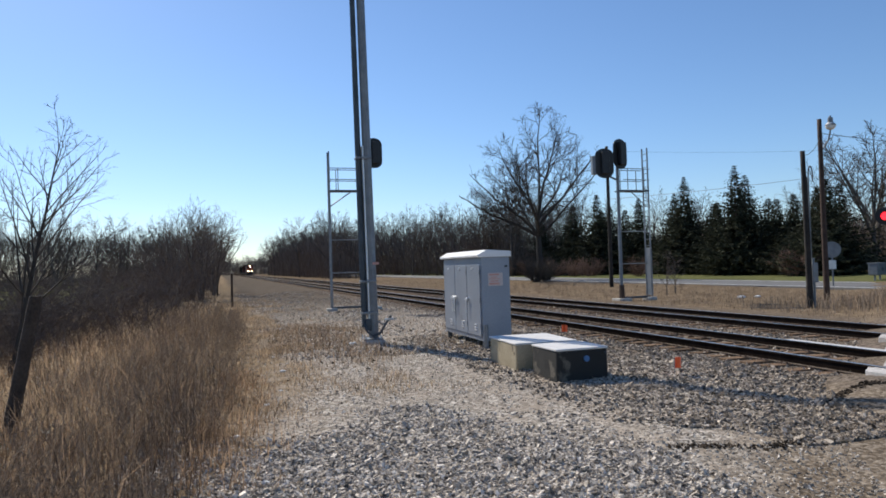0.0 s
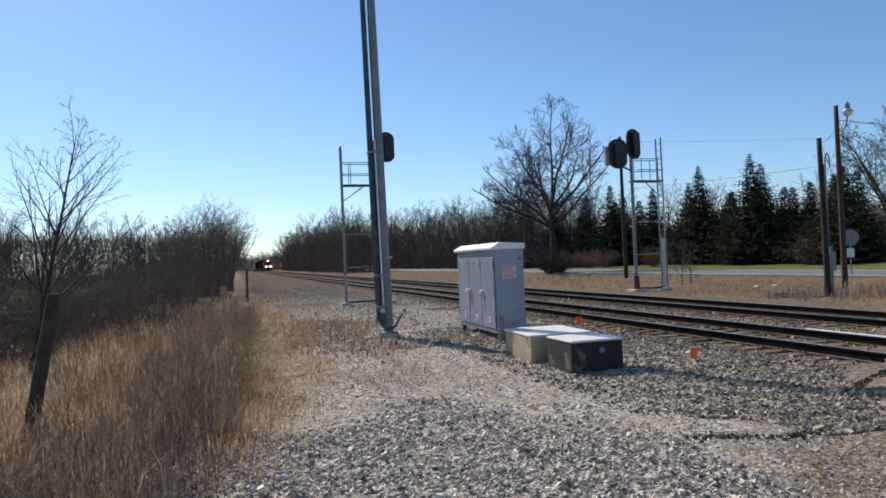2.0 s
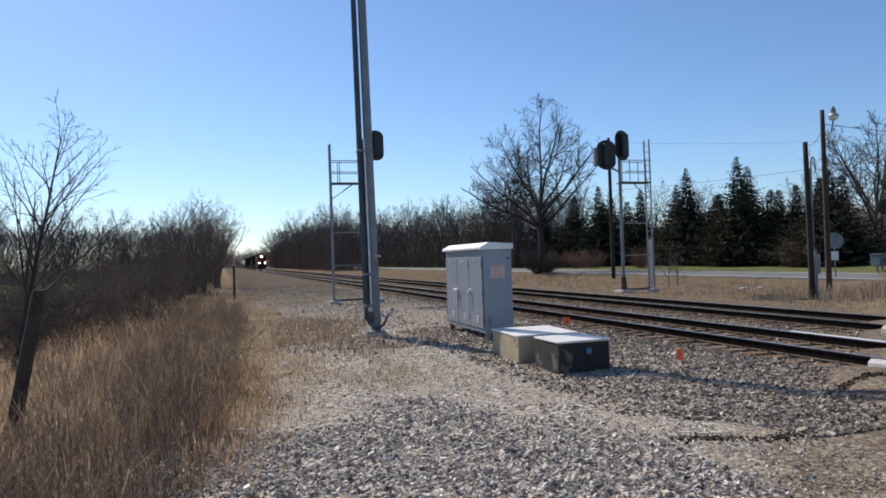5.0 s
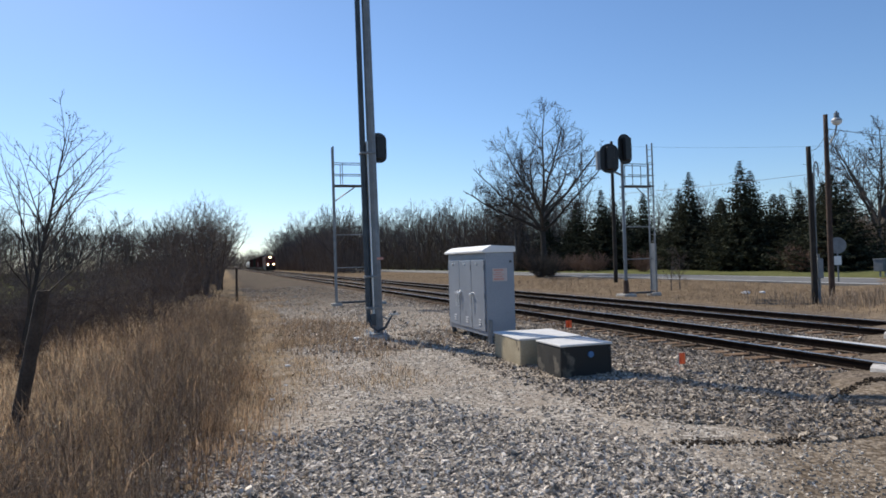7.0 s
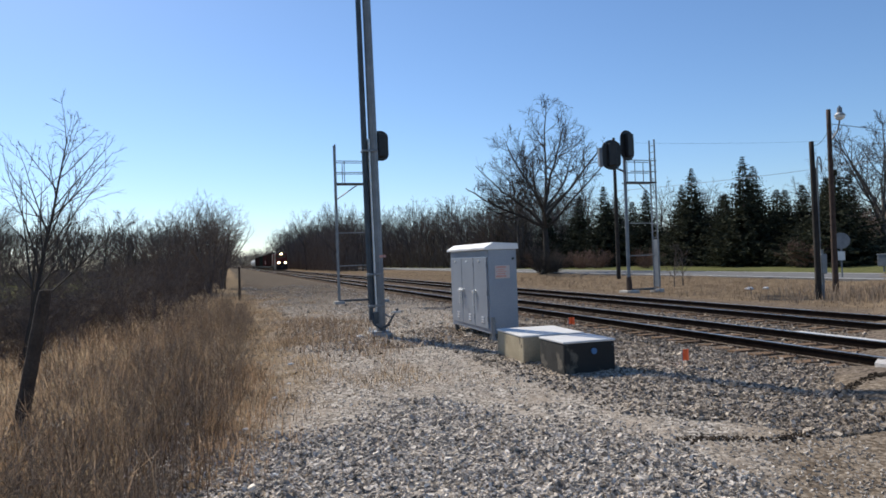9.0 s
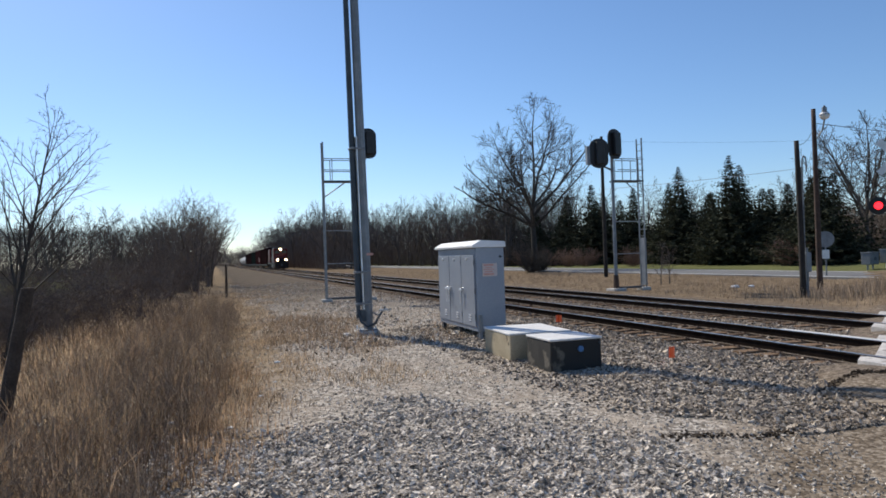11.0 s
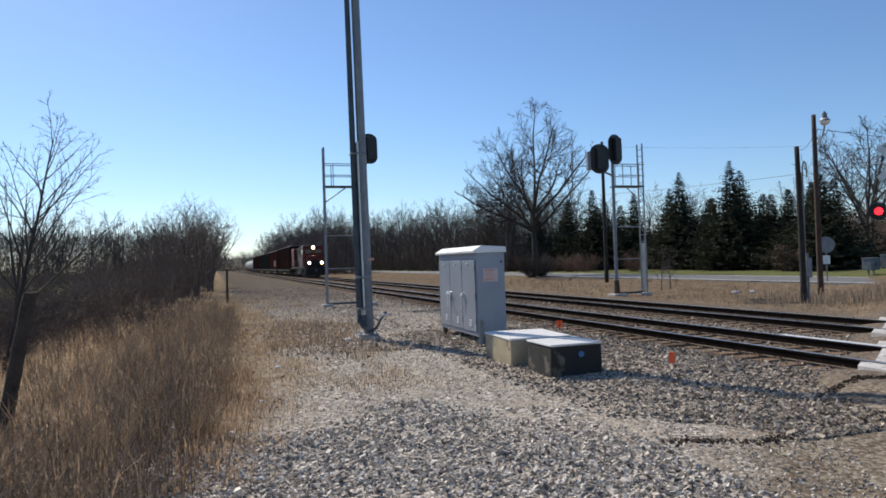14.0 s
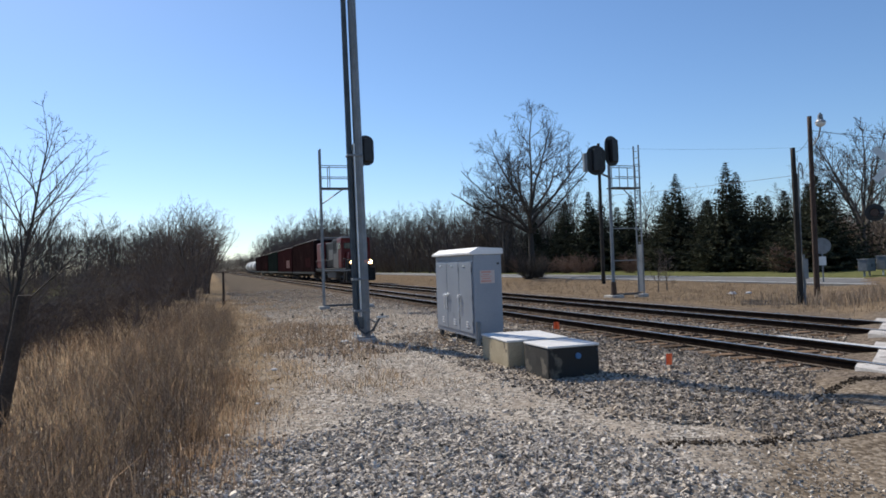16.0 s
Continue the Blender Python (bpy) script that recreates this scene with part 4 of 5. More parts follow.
rng = random.Random(11)
woods = [bare_tree("bare_tree", 100 + k, 10.5, 0.21, WOODS[k % 2], BARK, "tall leafless grey-brown tree in the far woods", "tree", "bare woods", least=0.020,
                   shape=(0, 0, 8.4, 4.4 + 0.5 * (k % 3), 5.8)) for k in range(5)]
hedgerow = [bare_tree("bare_tree", 140 + k, 6.0, 0.11, ROW, ROW_BARK, "rounded leafless brown tree in the fence row", "tree", "fence-row trees", least=0.010,
                      stems=3, scatter=0.40, shape=(0, 0, 5.3, 3.1, 3.7)) for k in range(2)]
used = set()


def plant(stock, at, size, turn, stretch=1.0):
    """Puts a tree of the stock at a place: the first time the tree itself, after that copies of it."""
    t = rng.choice(stock)
    m = place(t, at, size, turn, stretch)
    if t.name not in used:
        used.add(t.name)
        t.matrix_basis = m
        return t
    scale = t.scale.copy()
    t.scale = (1, 1, 1)
    c = copy_thing(t, m)
    t.scale = scale
    return c


# woods beyond the road, running away beside it
for k in range(130):
    u = k / 129
    y = 100 + 340 * u ** 1.3 + rng.uniform(-6, 6)
    plant(woods, (43 - 9 * u + 20 * rng.random() ** 1.5, y), rng.uniform(0.85, 1.15) * (1.0 + 0.16 * math.sin(k * 0.37)) * (1.0 + 0.40 * min(1.0, max(0.0, (u - 0.28) * 3))), rng.uniform(0, 360), rng.uniform(0.9, 1.1))
for k in range(30):
    plant(woods, (60 + rng.uniform(-3, 14), 22 + 3.7 * k + rng.uniform(-3, 3)), rng.uniform(0.7, 1.0), rng.uniform(0, 360))
# woods between the track and the road where the road bends away
for k in range(34):
    u = k / 33
    plant(woods, (21.5 + 8.5 * rng.random() ** (0.6 + u), 148 + 190 * u + rng.uniform(-5, 5)), rng.uniform(0.95, 1.22) * (1.0 + 0.15 * u), rng.uniform(0, 360), rng.uniform(0.9, 1.1))
# woods closing the line far off
for k in range(34):
    plant(woods, (rng.uniform(19, 60), rng.uniform(430, 640)), rng.uniform(0.85, 1.2), rng.uniform(0, 360))
for k in range(34):
    plant(woods, (rng.uniform(-60, 6), rng.uniform(480, 680)), rng.uniform(0.7, 0.9), rng.uniform(0, 360))
# woods beyond the field behind the thicket
for k in range(110):
    plant(woods, (-6 - 1.15 * k + rng.uniform(-8, 8), 165 + rng.uniform(-20, 30) - 0.55 * k), rng.uniform(0.85, 1.2), rng.uniform(0, 360))

shrubs = [bare_tree("bare_shrub", 300 + k, 4.6, 0.04, THICKET, BARK_WARM, "tangled leafless brown shrub in the fence-row thicket", "shrub", "thicket shrubs",
                    stems=14, scatter=0.6, least=0.006) for k in range(4)]
ARCH = [(7, 0.55, 50, 5, -0.045, 0.14, 0.12), (6, 0.5, 50, 2, -0.05, 0.16, 0.1), (4, 0.5, 45, 1, -0.02, 0.14, 0.1), (0, 0, 0, 1, 0.0, 0.12, 0)]
arching = [bare_tree("bare_shrub", 320 + k, 3.6, 0.030, ARCH, ROW_BARK, "arching leafless dark brown shrub with tangled twigs", "shrub", "thicket shrubs",
                     stems=7, scatter=0.8, least=0.007) for k in range(3)]
for k in range(100):
    u = k / 99
    y = 22 + 130 * u ** 1.3
    x = -0.9 - 7.5 * rng.random() ** 1.3 - 1.6 * (1 - u)
    if y < 27 and x > -3.5:
        x -= 3
    plant(arching if y < 44 else shrubs, (x, y), rng.uniform(0.55, 0.95) if y < 44 else rng.uniform(0.5, 0.8), rng.uniform(0, 360), rng.uniform(0.8, 1.15))
for k in range(34):
    tagged(plant(arching, (-5.6 - rng.uniform(0, 13), 17 + 0.5 * k + rng.uniform(-1, 1)), rng.uniform(0.6, 0.95), rng.uniform(0, 360), rng.uniform(0.7, 0.95)),
           "low leafless brown shrub at the field's edge", group="field shrubs")
# low brush at the foot of the woods beyond the road
for k in range(36):
    u = k / 35
    tagged(plant(shrubs, (41.5 - 8 * u + rng.uniform(0, 5), 96 + 300 * u ** 1.4), rng.uniform(0.7, 1.2), rng.uniform(0, 360)),
           "leafless brown brush at the foot of the woods", group="woodland shrubs")
# the tallest trees of the fence row
for x, y, size in ((-1.3, 54, 0.98), (-3.0, 57, 0.92), (-0.5, 62, 1.02), (-4.6, 63, 0.80), (-2.2, 68, 1.10), (-0.6, 74, 1.12), (-4.0, 76, 0.95), (-1.4, 86, 1.15),
                  (-3.6, 49, 0.62), (-0.4, 98, 1.1), (-2.6, 108, 1.15), (-0.6, 118, 1.1), (-1.2, 132, 1.15)):
    plant(hedgerow, (x, y), size, rng.uniform(0, 360), 1.0)

SAP = [(23, 0.50, 38, 9, 0.006, 0.02, 0.22), (6, 0.44, 34, 4, 0.035, 0.05, 0.2), (4, 0.5, 34, 2, 0.03, 0.08, 0.2), (0, 0, 0, 1, 0.0, 0.1, 0)]
sap = bare_tree("sapling", 7, 5.4, 0.07, SAP, BARK_DARK, "slender leafless young tree with rising twigs", "tree", lean=(0.17, 0.02), least=0.006,
                shape=(0.45, 0, 3.0, 2.1, 3.9))
sap.matrix_basis = pose(-4.38, 17.3, height(-4.38, 17.3), 0, 0, 0)
sap = bare_tree("sapling", 8, 4.6, 0.05, SAP, SAPLING, "small leafless young tree in dead weeds", "tree", lean=(-0.05, 0.1))
sap.matrix_basis = pose(-6.3, 17.8, height(-6.3, 17.8), 0, 0, 70)

for x, y, s in ((23.9, 33.4, 2.3), (24.9, 34.0, 2.1)):
    sap = bare_tree("sapling", int(x * 10), s, 0.03, SAP[:1] + SAP[2:], SAPLING, "thin leafless young tree in dry grass", "tree", least=0.008)
    sap.matrix_basis = pose(x, y, height(x, y), 0, 0, 0)

def fan_tree(seed, fork, trunk_r, limbs, spread, reach, spec, mat, label, shape, least, sway=0.0):
    """A broad leafless tree: a trunk that divides into limbs which fan out evenly to all sides."""
    r = random.Random(seed)
    t = thing("bare_tree", (0, 0, 0), label, "tree")
    W, G = [], []
    bend = [Vector((sway * (k / 8) ** 1.5 + r.gauss(0, 0.03), r.gauss(0, 0.03), -0.4 + (fork + 0.4) * k / 8)) for k in range(9)]
    for k in range(8):
        tube(W, G, bend[k], bend[k + 1], trunk_r * (1.25 - 0.06 * k - 0.12 * min(k, 2)), trunk_r * (1.25 - 0.06 * (k + 1) - 0.12 * min(k + 1, 2)), 9)
    raw("trunk", W, G, mat, t, True)
    V, F = [], []
    for k in range(limbs):
        turn = 2.399963 * k + r.uniform(-0.3, 0.3)
        tilt = radians(spread) * math.sqrt((k + 0.4) / limbs) * r.uniform(0.9, 1.1)
        way = Vector((math.sin(tilt) * math.cos(turn), math.sin(tilt) * math.sin(turn), math.cos(tilt)))
        foot = bend[8] if k < 3 else bend[8 - r.randint(0, 2)]
        grow(V, F, r, foot - way * 0.15, way, reach * r.uniform(0.85, 1.1), trunk_r * r.uniform(0.36, 0.55), 0, spec, least, shape)
    raw("crown", V, F, mat, t)
    return t


BIG = [(10, 0.46, 44, 8, 0.015, 0.10, 0.25), (8, 0.52, 44, 4, 0.01, 0.13, 0.15), (7, 0.62, 42, 2, 0.0, 0.12, 0.10), (0, 0, 0, 1, 0.0, 0.1, 0)]
big = fan_tree(21, 6.4, 0.38, 12, 62, 10.8, BIG, BARK_DARK, "large spreading leafless tree by the road", (-1.2, 0, 11.6, 6.5, 6.9), 0.021, -0.2)
big.matrix_basis = pose(31.9, 66.0, height(31.9, 66), 0, 0, 0)
OVAL = [(11, 0.40, 40, 7, 0.05, 0.06, 0.2), (7, 0.50, 42, 3, 0.04, 0.10, 0.15), (6, 0.55, 40, 1, 0.02, 0.12, 0.12), (0, 0, 0, 1, 0.0, 0.1, 0)]
side_tree = fan_tree(24, 4.2, 0.24, 9, 50, 9.5, OVAL, BARK, "tall oval leafless tree behind the crossing signal", (0, 0, 8.2, 4.6, 6.3), 0.020)
side_tree.matrix_basis = pose(56.0, 47.5, height(56.0, 47.5), 0, 0, 0)

HEDGE = [(12, 0.42, 40, 3, 0.02, 0.10, 0.1), (6, 0.5, 42, 2, 0.02, 0.12, 0.1), (0, 0, 0, 1, 0.0, 0.12, 0)]
hedges = [bare_tree("round_shrub", 400 + k, 3.0, 0.03, HEDGE, RED_TWIG, "rounded russet leafless shrub on the lawn", "shrub", "lawn shrubs", stems=26, scatter=0.95, least=0.011) for k in range(2)]
for x, y, s in ((48.4, 48.6, 1.12), (45.0, 78.5, 1.1), (44.5, 82, 1.0), (46.0, 69.5, 1.0), (44.5, 87, 1.1), (44.0, 95, 1.1)):
    plant(hedges, (x, y), s, rng.uniform(0, 360), 0.85)
dark_bush = [bare_tree("bare_shrub", 450, 3.2, 0.04, HEDGE, BARK_DARK, "dense dark shrub round the foot of the large tree", "shrub", stems=30, scatter=0.8)]
plant(dark_bush, (30.4, 64.0), 1.0, 0)
plant(dark_bush, (32.0, 65.0), 0.85, 90)


def spruce(seed, tall, wide):
    r = random.Random(seed)
    t = thing("spruce", (0, 0, 0), "dark green spruce behind the lawn", "tree", "spruces")
    W, G = [], []
    tube(W, G, Vector((0, 0, -0.2)), Vector((0, 0, tall)), 0.20, 0.02, 7)
    raw("trunk", W, G, BARK, t, True)
    V, F = [], []
    z = 0.2
    while z < tall - 0.05:
        u = z / tall
        reach = wide * min(1.0, 1.22 * (1 - u)) ** 1.0 * r.uniform(0.7, 1.12) + 0.10
        n = int(6 + 6 * (1 - u))
        for k in range(n):
            a = 2 * math.pi * (k + r.random()) / n
            out, R = Vector((math.cos(a), math.sin(a), 0)), reach * r.uniform(0.5, 1.15)
            across = Vector((-out.y, out.x, 0))
            droop, hook = r.uniform(0.05, 0.35), r.uniform(0.15, 0.40)
            steps = max(3, int(R / 0.34))
            for st in range(1, steps + 1):
                v = st / steps
                c = Vector((0, 0, z)) + out * (R * v) + Vector((0, 0, -droop * R * v + hook * R * v * v))
                w = (0.16 + 0.30 * (1 - u)) * (1.15 - 0.7 * v)
                for _ in range(3):
                    d = out * r.uniform(0.1, 1.1) + across * r.gauss(0, 0.75) + Vector((0, 0, r.uniform(-0.75, 0.35)))
                    side = d.cross(Vector((r.gauss(0, 1), r.gauss(0, 1), r.gauss(0, 1)))).normalized() * (w * r.uniform(0.34, 0.66))
                    k0 = len(V)
                    V += [c - side, c + side, c + d * (w * r.uniform(0.8, 1.9))]
                    F.append((k0, k0 + 1, k0 + 2))
        z += r.uniform(0.13, 0.24)
    raw("crown", V, F, NEEDLE, t)
    return t


spruces = [spruce(1, 11.5, 4.7), spruce(2, 11.0, 5.2), spruce(3, 10.2, 5.0)]
for x, y, s, st in ((52.5, 60.8, 1.0, 1.02), (53.4, 70.5, 1.0, 1.02), (50.5, 86.0, 1.10, 1.0), (49.5, 91.0, 1.0, 0.95), (54.0, 65.5, 0.95, 0.78), (55.5, 56.0, 1.0, 0.80), (54.0, 51.5, 0.95, 0.78),
                    (51.2, 48.0, 1.05, 0.80), (47.5, 108.0, 1.05, 0.95), (46.5, 114.0, 0.95, 0.9), (56.0, 76.0, 1.0, 0.9), (54.0, 81.0, 1.05, 0.85), (48.0, 98.0, 0.9, 0.8), (57, 61, 1.0, 0.75), (56, 53.5, 1.1, 0.72), (55.5, 58.3, 1.1, 0.7), (55.5, 63.3, 1.1, 0.72), (56, 68, 1.1, 0.74), (54.5, 73.5, 1.1, 0.72), (52.5, 88, 1.1, 0.8), (50.5, 95, 1.0, 0.7), (50.0, 103, 1.1, 0.72)) + tuple((60 + 2.5 * (k % 3), 42 + 8.6 * k, 1.25, 0.66 + 0.05 * (k % 4)) for k in range(2, 8)):
    plant(spruces, (x, y), s, rng.uniform(0, 360), st)


def blades(name, count, where, tall, wide, mat, label, seed, lean=0.35, kind_of="dry grass"):
    """Dead stems and blades scattered by where(rng), each a bent tapered strip."""
    r = random.Random(seed)
    V, F = [], []
    for _ in range(count):
        x, y, k = where(r)
        h = tall * k * r.uniform(0.45, 1.15)
        w = wide * r.uniform(0.6, 1.4)
        a, b = r.uniform(0, 2 * math.pi), r.uniform(0, 2 * math.pi)
        dx, dy = math.cos(a) * w, math.sin(a) * w
        lx, ly = math.cos(b) * h * lean * r.random(), math.sin(b) * h * lean * r.random()
        z = height(x, y) - 0.03
        n = len(V)
        V += [(x - dx, y - dy, z), (x + dx, y + dy, z), (x + lx * 0.35 + dx * 0.75, y + ly * 0.35 + dy * 0.75, z + h * 0.6),
              (x + lx * 0.35 - dx * 0.75, y + ly * 0.35 - dy * 0.75, z + h * 0.6), (x + lx, y + ly, z + h * r.uniform(0.85, 1.0))]
        F += [(n, n + 1, n + 2, n + 3), (n + 3, n + 2, n + 4)]
    ob = raw(name, V, F, mat)
    tagged(ob, label, kind_of, kind="stuff")


def sticks(name, count, where, long, wide, mat, label, seed, upright=0.8, cat="brush"):
    """A tangle of bare stems, each a thin three-sided bar, standing or hanging where where(rng) puts its foot."""
    r = random.Random(seed)
    V, F = [], []
    for _ in range(count):
        x, y, z, k = where(r)
        h = long * k * r.uniform(0.5, 1.3)
        w = wide * r.uniform(0.6, 1.4)
        d = Vector((r.gauss(0, 1) * (1 - upright), r.gauss(0, 1) * (1 - upright), upright * r.uniform(0.5, 1.2))).normalized() * h
        z0 = height(x, y) - 0.05 + z
        n = len(V)
        V += [(x - w, y - w, z0), (x + w, y - w, z0), (x, y + w, z0), (x + d.x, y + d.y, z0 + d.z)]
        F += [(n, n + 1, n + 3), (n + 1, n + 2, n + 3), (n + 2, n, n + 3)]
    tagged(raw(name, V, F, mat), label, cat, kind="stuff")


def fence_row(r):
    y = 20 + 95 * r.random() ** 1.5
    x = -0.3 - 0.06 * max(0.0, 40 - y) - 6.5 * r.random() ** 1.2
    k = max(0.1, 0.7 + 1.1 * noise.noise(Vector((x * 0.3, y * 0.22, 15))))
    return x, y, 2.4 * k * r.random() ** 1.8 * min(1.0, 0.2 + (y - 20) / 60), 0.5 + 0.5 * k


def field_edge(r):
    y = 17 + 34 * r.random() ** 1.2
    x = -5.2 - 13 * r.random()
    k = max(0.15, 0.6 + noise.noise(Vector((x * 0.35, y * 0.35, 12))))
    return x, y, 1.1 * k * r.random() ** 1.5, 0.5 + 0.5 * k


def woods_foot(r):
    u = r.random()
    return 42 - 9 * u + 14 * r.random(), 98 + 345 * u ** 1.3, (8.5 + 2.5 * math.sin(u * 40)) * r.random() ** 1.3, 1.0


def strip_foot(r):
    u = r.random()
    return 21.5 + 9 * r.random(), 148 + 190 * u, 9.0 * r.random() ** 1.3, 1.0


def woods_side(r):
    return 60 + 14 * r.random(), 20 + 100 * r.random(), 4.5 * r.random() ** 1.3, 1.0


def woods_left(r):
    k = 118 * r.random()
    return -8 - 1.15 * k + r.uniform(-6, 6), 172 + r.uniform(-12, 20) - 0.55 * k, 9.5 * r.random() ** 1.2, 1.0


def woods_end(r):
    return r.uniform(-70, 60), r.uniform(450, 560), 8.0 * r.random() ** 1.2, 1.6


def brambles(r):
    y = 5 + 22 * r.random() ** 1.3
    return -0.5 - 1.6 * r.random() + 0.05 * (y - 5), y, 0.35 * r.random(), 1.0


sticks("thicket_brush", 5000, fence_row, 1.0, 0.009, BARK_WARM, "tangled brown brush filling the fence row", 61, 0.6)
sticks("field_brush", 2200, field_edge, 0.8, 0.009, BARK_WARM, "dark tangled brush at the field's edge", 62, 0.55)
sticks("woods_undergrowth", 36000, woods_foot, 3.2, 0.042, UNDER, "grey bare undergrowth at the foot of the woods", 63, 0.75, "undergrowth")
sticks("strip_undergrowth", 15000, strip_foot, 3.2, 0.042, UNDER, "brown bare undergrowth between track and road", 68, 0.75, "undergrowth")
sticks("side_undergrowth", 22000, woods_side, 2.6, 0.045, UNDER, "dark bare undergrowth behind the spruces", 64, 0.7, "undergrowth")
sticks("field_woods_undergrowth", 36000, woods_left, 3.2, 0.042, UNDER, "grey bare undergrowth of the woods beyond the field", 65, 0.75, "undergrowth")
sticks("far_woods_undergrowth", 9000, woods_end, 4.0, 0.10, UNDER, "hazy bare undergrowth where the line vanishes", 66, 0.55, "undergrowth")
sticks("bramble_stems", 4000, brambles, 0.6, 0.003, TWIG_PALE, "thin pale bramble stems along the gravel", 67, 0.45)


def weed_plants(name, count, where, size, mat, label, seed):
    """Much-branched dead plants, scattered."""
    r = random.Random(seed)
    spec = [(9, 0.5, 40, 3, 0.05, 0.10, 0.2), (4, 0.5, 40, 2, 0.04, 0.14, 0.2), (0, 0, 0, 1, 0.0, 0.1, 0)]
    stock = []
    for k in range(5):
        V, F = [], []
        for _ in range(2):
            grow(V, F, r, Vector((r.gauss(0, 0.04), r.gauss(0, 0.04), 0)), Vector((r.gauss(0, 0.3), r.gauss(0, 0.3), 1)), 1.0, 0.006, 0, spec, 0.0038)
        stock.append((np.array([tuple(v) for v in V]), F))
    verts, faces, n = [], [], 0
    for _ in range(count):
        x, y, k = where(r)
        V, F = r.choice(stock)
        a, s = r.uniform(0, 2 * math.pi), size * k * r.uniform(0.6, 1.25)
        c, q = math.cos(a) * s, math.sin(a) * s
        W = np.stack([V[:, 0] * c - V[:, 1] * q + x, V[:, 0] * q + V[:, 1] * c + y, V[:, 2] * s + height(x, y) - 0.03], 1)
        verts.extend(W.tolist())
        faces.extend([tuple(i + n for i in f) for f in F])
        n += len(V)
    tagged(raw(name, verts, faces, mat), label, "dead weeds", kind="stuff")


def weed_edge(r):
    y = 4.5 + 30 * r.random() ** 1.5
    x = -0.2 - 2.6 * r.random() + 0.06 * min(y - 4.5, 16)
    return x, y, 0.7 + 0.5 * noise.noise(Vector((x * 0.7, y * 0.5, 9)))


def weed_field(r):
    y = 7 + 24 * r.random() ** 1.3
    return -2.5 - 5 * r.random(), y, 0.8


weed_plants("weed_thicket", 330, weed_edge, 0.85, TWIG_PALE, "fuzzy pale brown dead weeds along the gravel", 71)
def track_weeds(r):
    y = 14 + 50 * r.random() ** 1.3
    return 17.8 + 12 * r.random() ** 1.3, y, 0.7 + 0.6 * noise.noise(Vector((y * 0.2, 3, 3)))


weed_plants("track_weeds", 190, track_weeds, 0.5, WEED, "brown dead weeds beyond the tracks", 73)
weed_plants("field_weeds", 170, weed_field, 0.75, WEED, "brown dead weeds in dry grass", 72)


def verge(r):
    y = 3.2 + 42 * r.random() ** 1.7
    edge = -1.3 + 2.2 * min(1.0, max(0.0, (y - 3) / 10)) + 0.5 * noise.noise(Vector((y * 0.4, 0, 5)))
    x = edge - 6.5 * r.random() ** 1.1
    k = min(1.0, 0.35 + (edge - x) * 0.45) * (0.7 + 0.6 * noise.noise(Vector((x * 0.8, y * 0.8, 2))))
    return x, y, max(0.2, k)


def weeds(r):
    y = 4.2 + 26 * r.random() ** 1.5
    x = -0.7 - 2.6 * r.random() - 0.3 * noise.noise(Vector((y * 0.5, 1, 1))) + 0.07 * (y - 4)
    return x, y, 0.6 + 0.6 * max(0.0, 0.6 + noise.noise(Vector((x * 0.7, y * 0.7, 9))))


def tufts(r):
    while True:
        y = 6.8 + 40 * r.random() ** 1.4
        x = -0.2 + 4.2 * r.random() ** 1.5 + 0.02 * y
        k = noise.noise(Vector((x * 0.9, y * 0.5, 4))) - 0.12 * x
        if k > r.uniform(-0.6, 0.1) and y > 8.2 + 2.5 * noise.noise(Vector((x * 0.8, 0, 3))) + 1.2 * r.random():
            return x, y, (0.35 + max(0.0, k + 0.3) * 0.8) * min(1.0, 0.4 + (y - 7) / 8)


def far_verge(r):
    y = 8 + 100 * r.random() ** 1.5
    x = 17.6 + 13.4 * r.random()
    return x, y, 0.4 + 0.6 * max(0.0, 0.5 + noise.noise(Vector((x * 0.4, y * 0.25, 6))))


def pole_weeds(r):
    return 24 + r.gauss(0, 2.2), 19 + r.gauss(0, 2.6), 0.9


blades("verge_grass", 24000, verge, 0.44, 0.0075, STRAW, "dead straw-coloured grass on the verge", 31, 0.8)
def dark_weeds(r):
    y = 4.4 + 9.0 * r.random() ** 1.3
    x = -0.85 + 0.05 * (y - 4) + r.gauss(0, 0.30) + 0.35 * noise.noise(Vector((y * 0.6, 2, 2)))
    return x, y, 0.55 + 0.55 * max(0.0, 0.5 + noise.noise(Vector((x * 1.2, y * 0.9, 19))))


def russet_patch(r):
    while True:
        y = 5.0 + 17 * r.random() ** 1.3
        x = -1.0 - 4.5 * r.random() + 0.05 * y
        if noise.noise(Vector((x * 0.7, y * 0.45, 27))) > r.uniform(-0.35, 0.2):
            return x, y, 0.75 + 0.4 * r.random()


def fringe(r):
    while True:
        y = 6.4 + 7.5 * r.random()
        x = -0.5 + 0.06 * (y - 6) + abs(r.gauss(0, 0.42))
        if noise.noise(Vector((x * 1.5, y * 0.8, 33))) > r.uniform(-0.5, 0.15):
            return x, y, 0.5 + 0.8 * r.random()


def seed_heads(r):
    x, y, k = verge(r)
    return x, y, r.uniform(0.10, 0.62) * (0.4 + 0.6 * k), 1.0


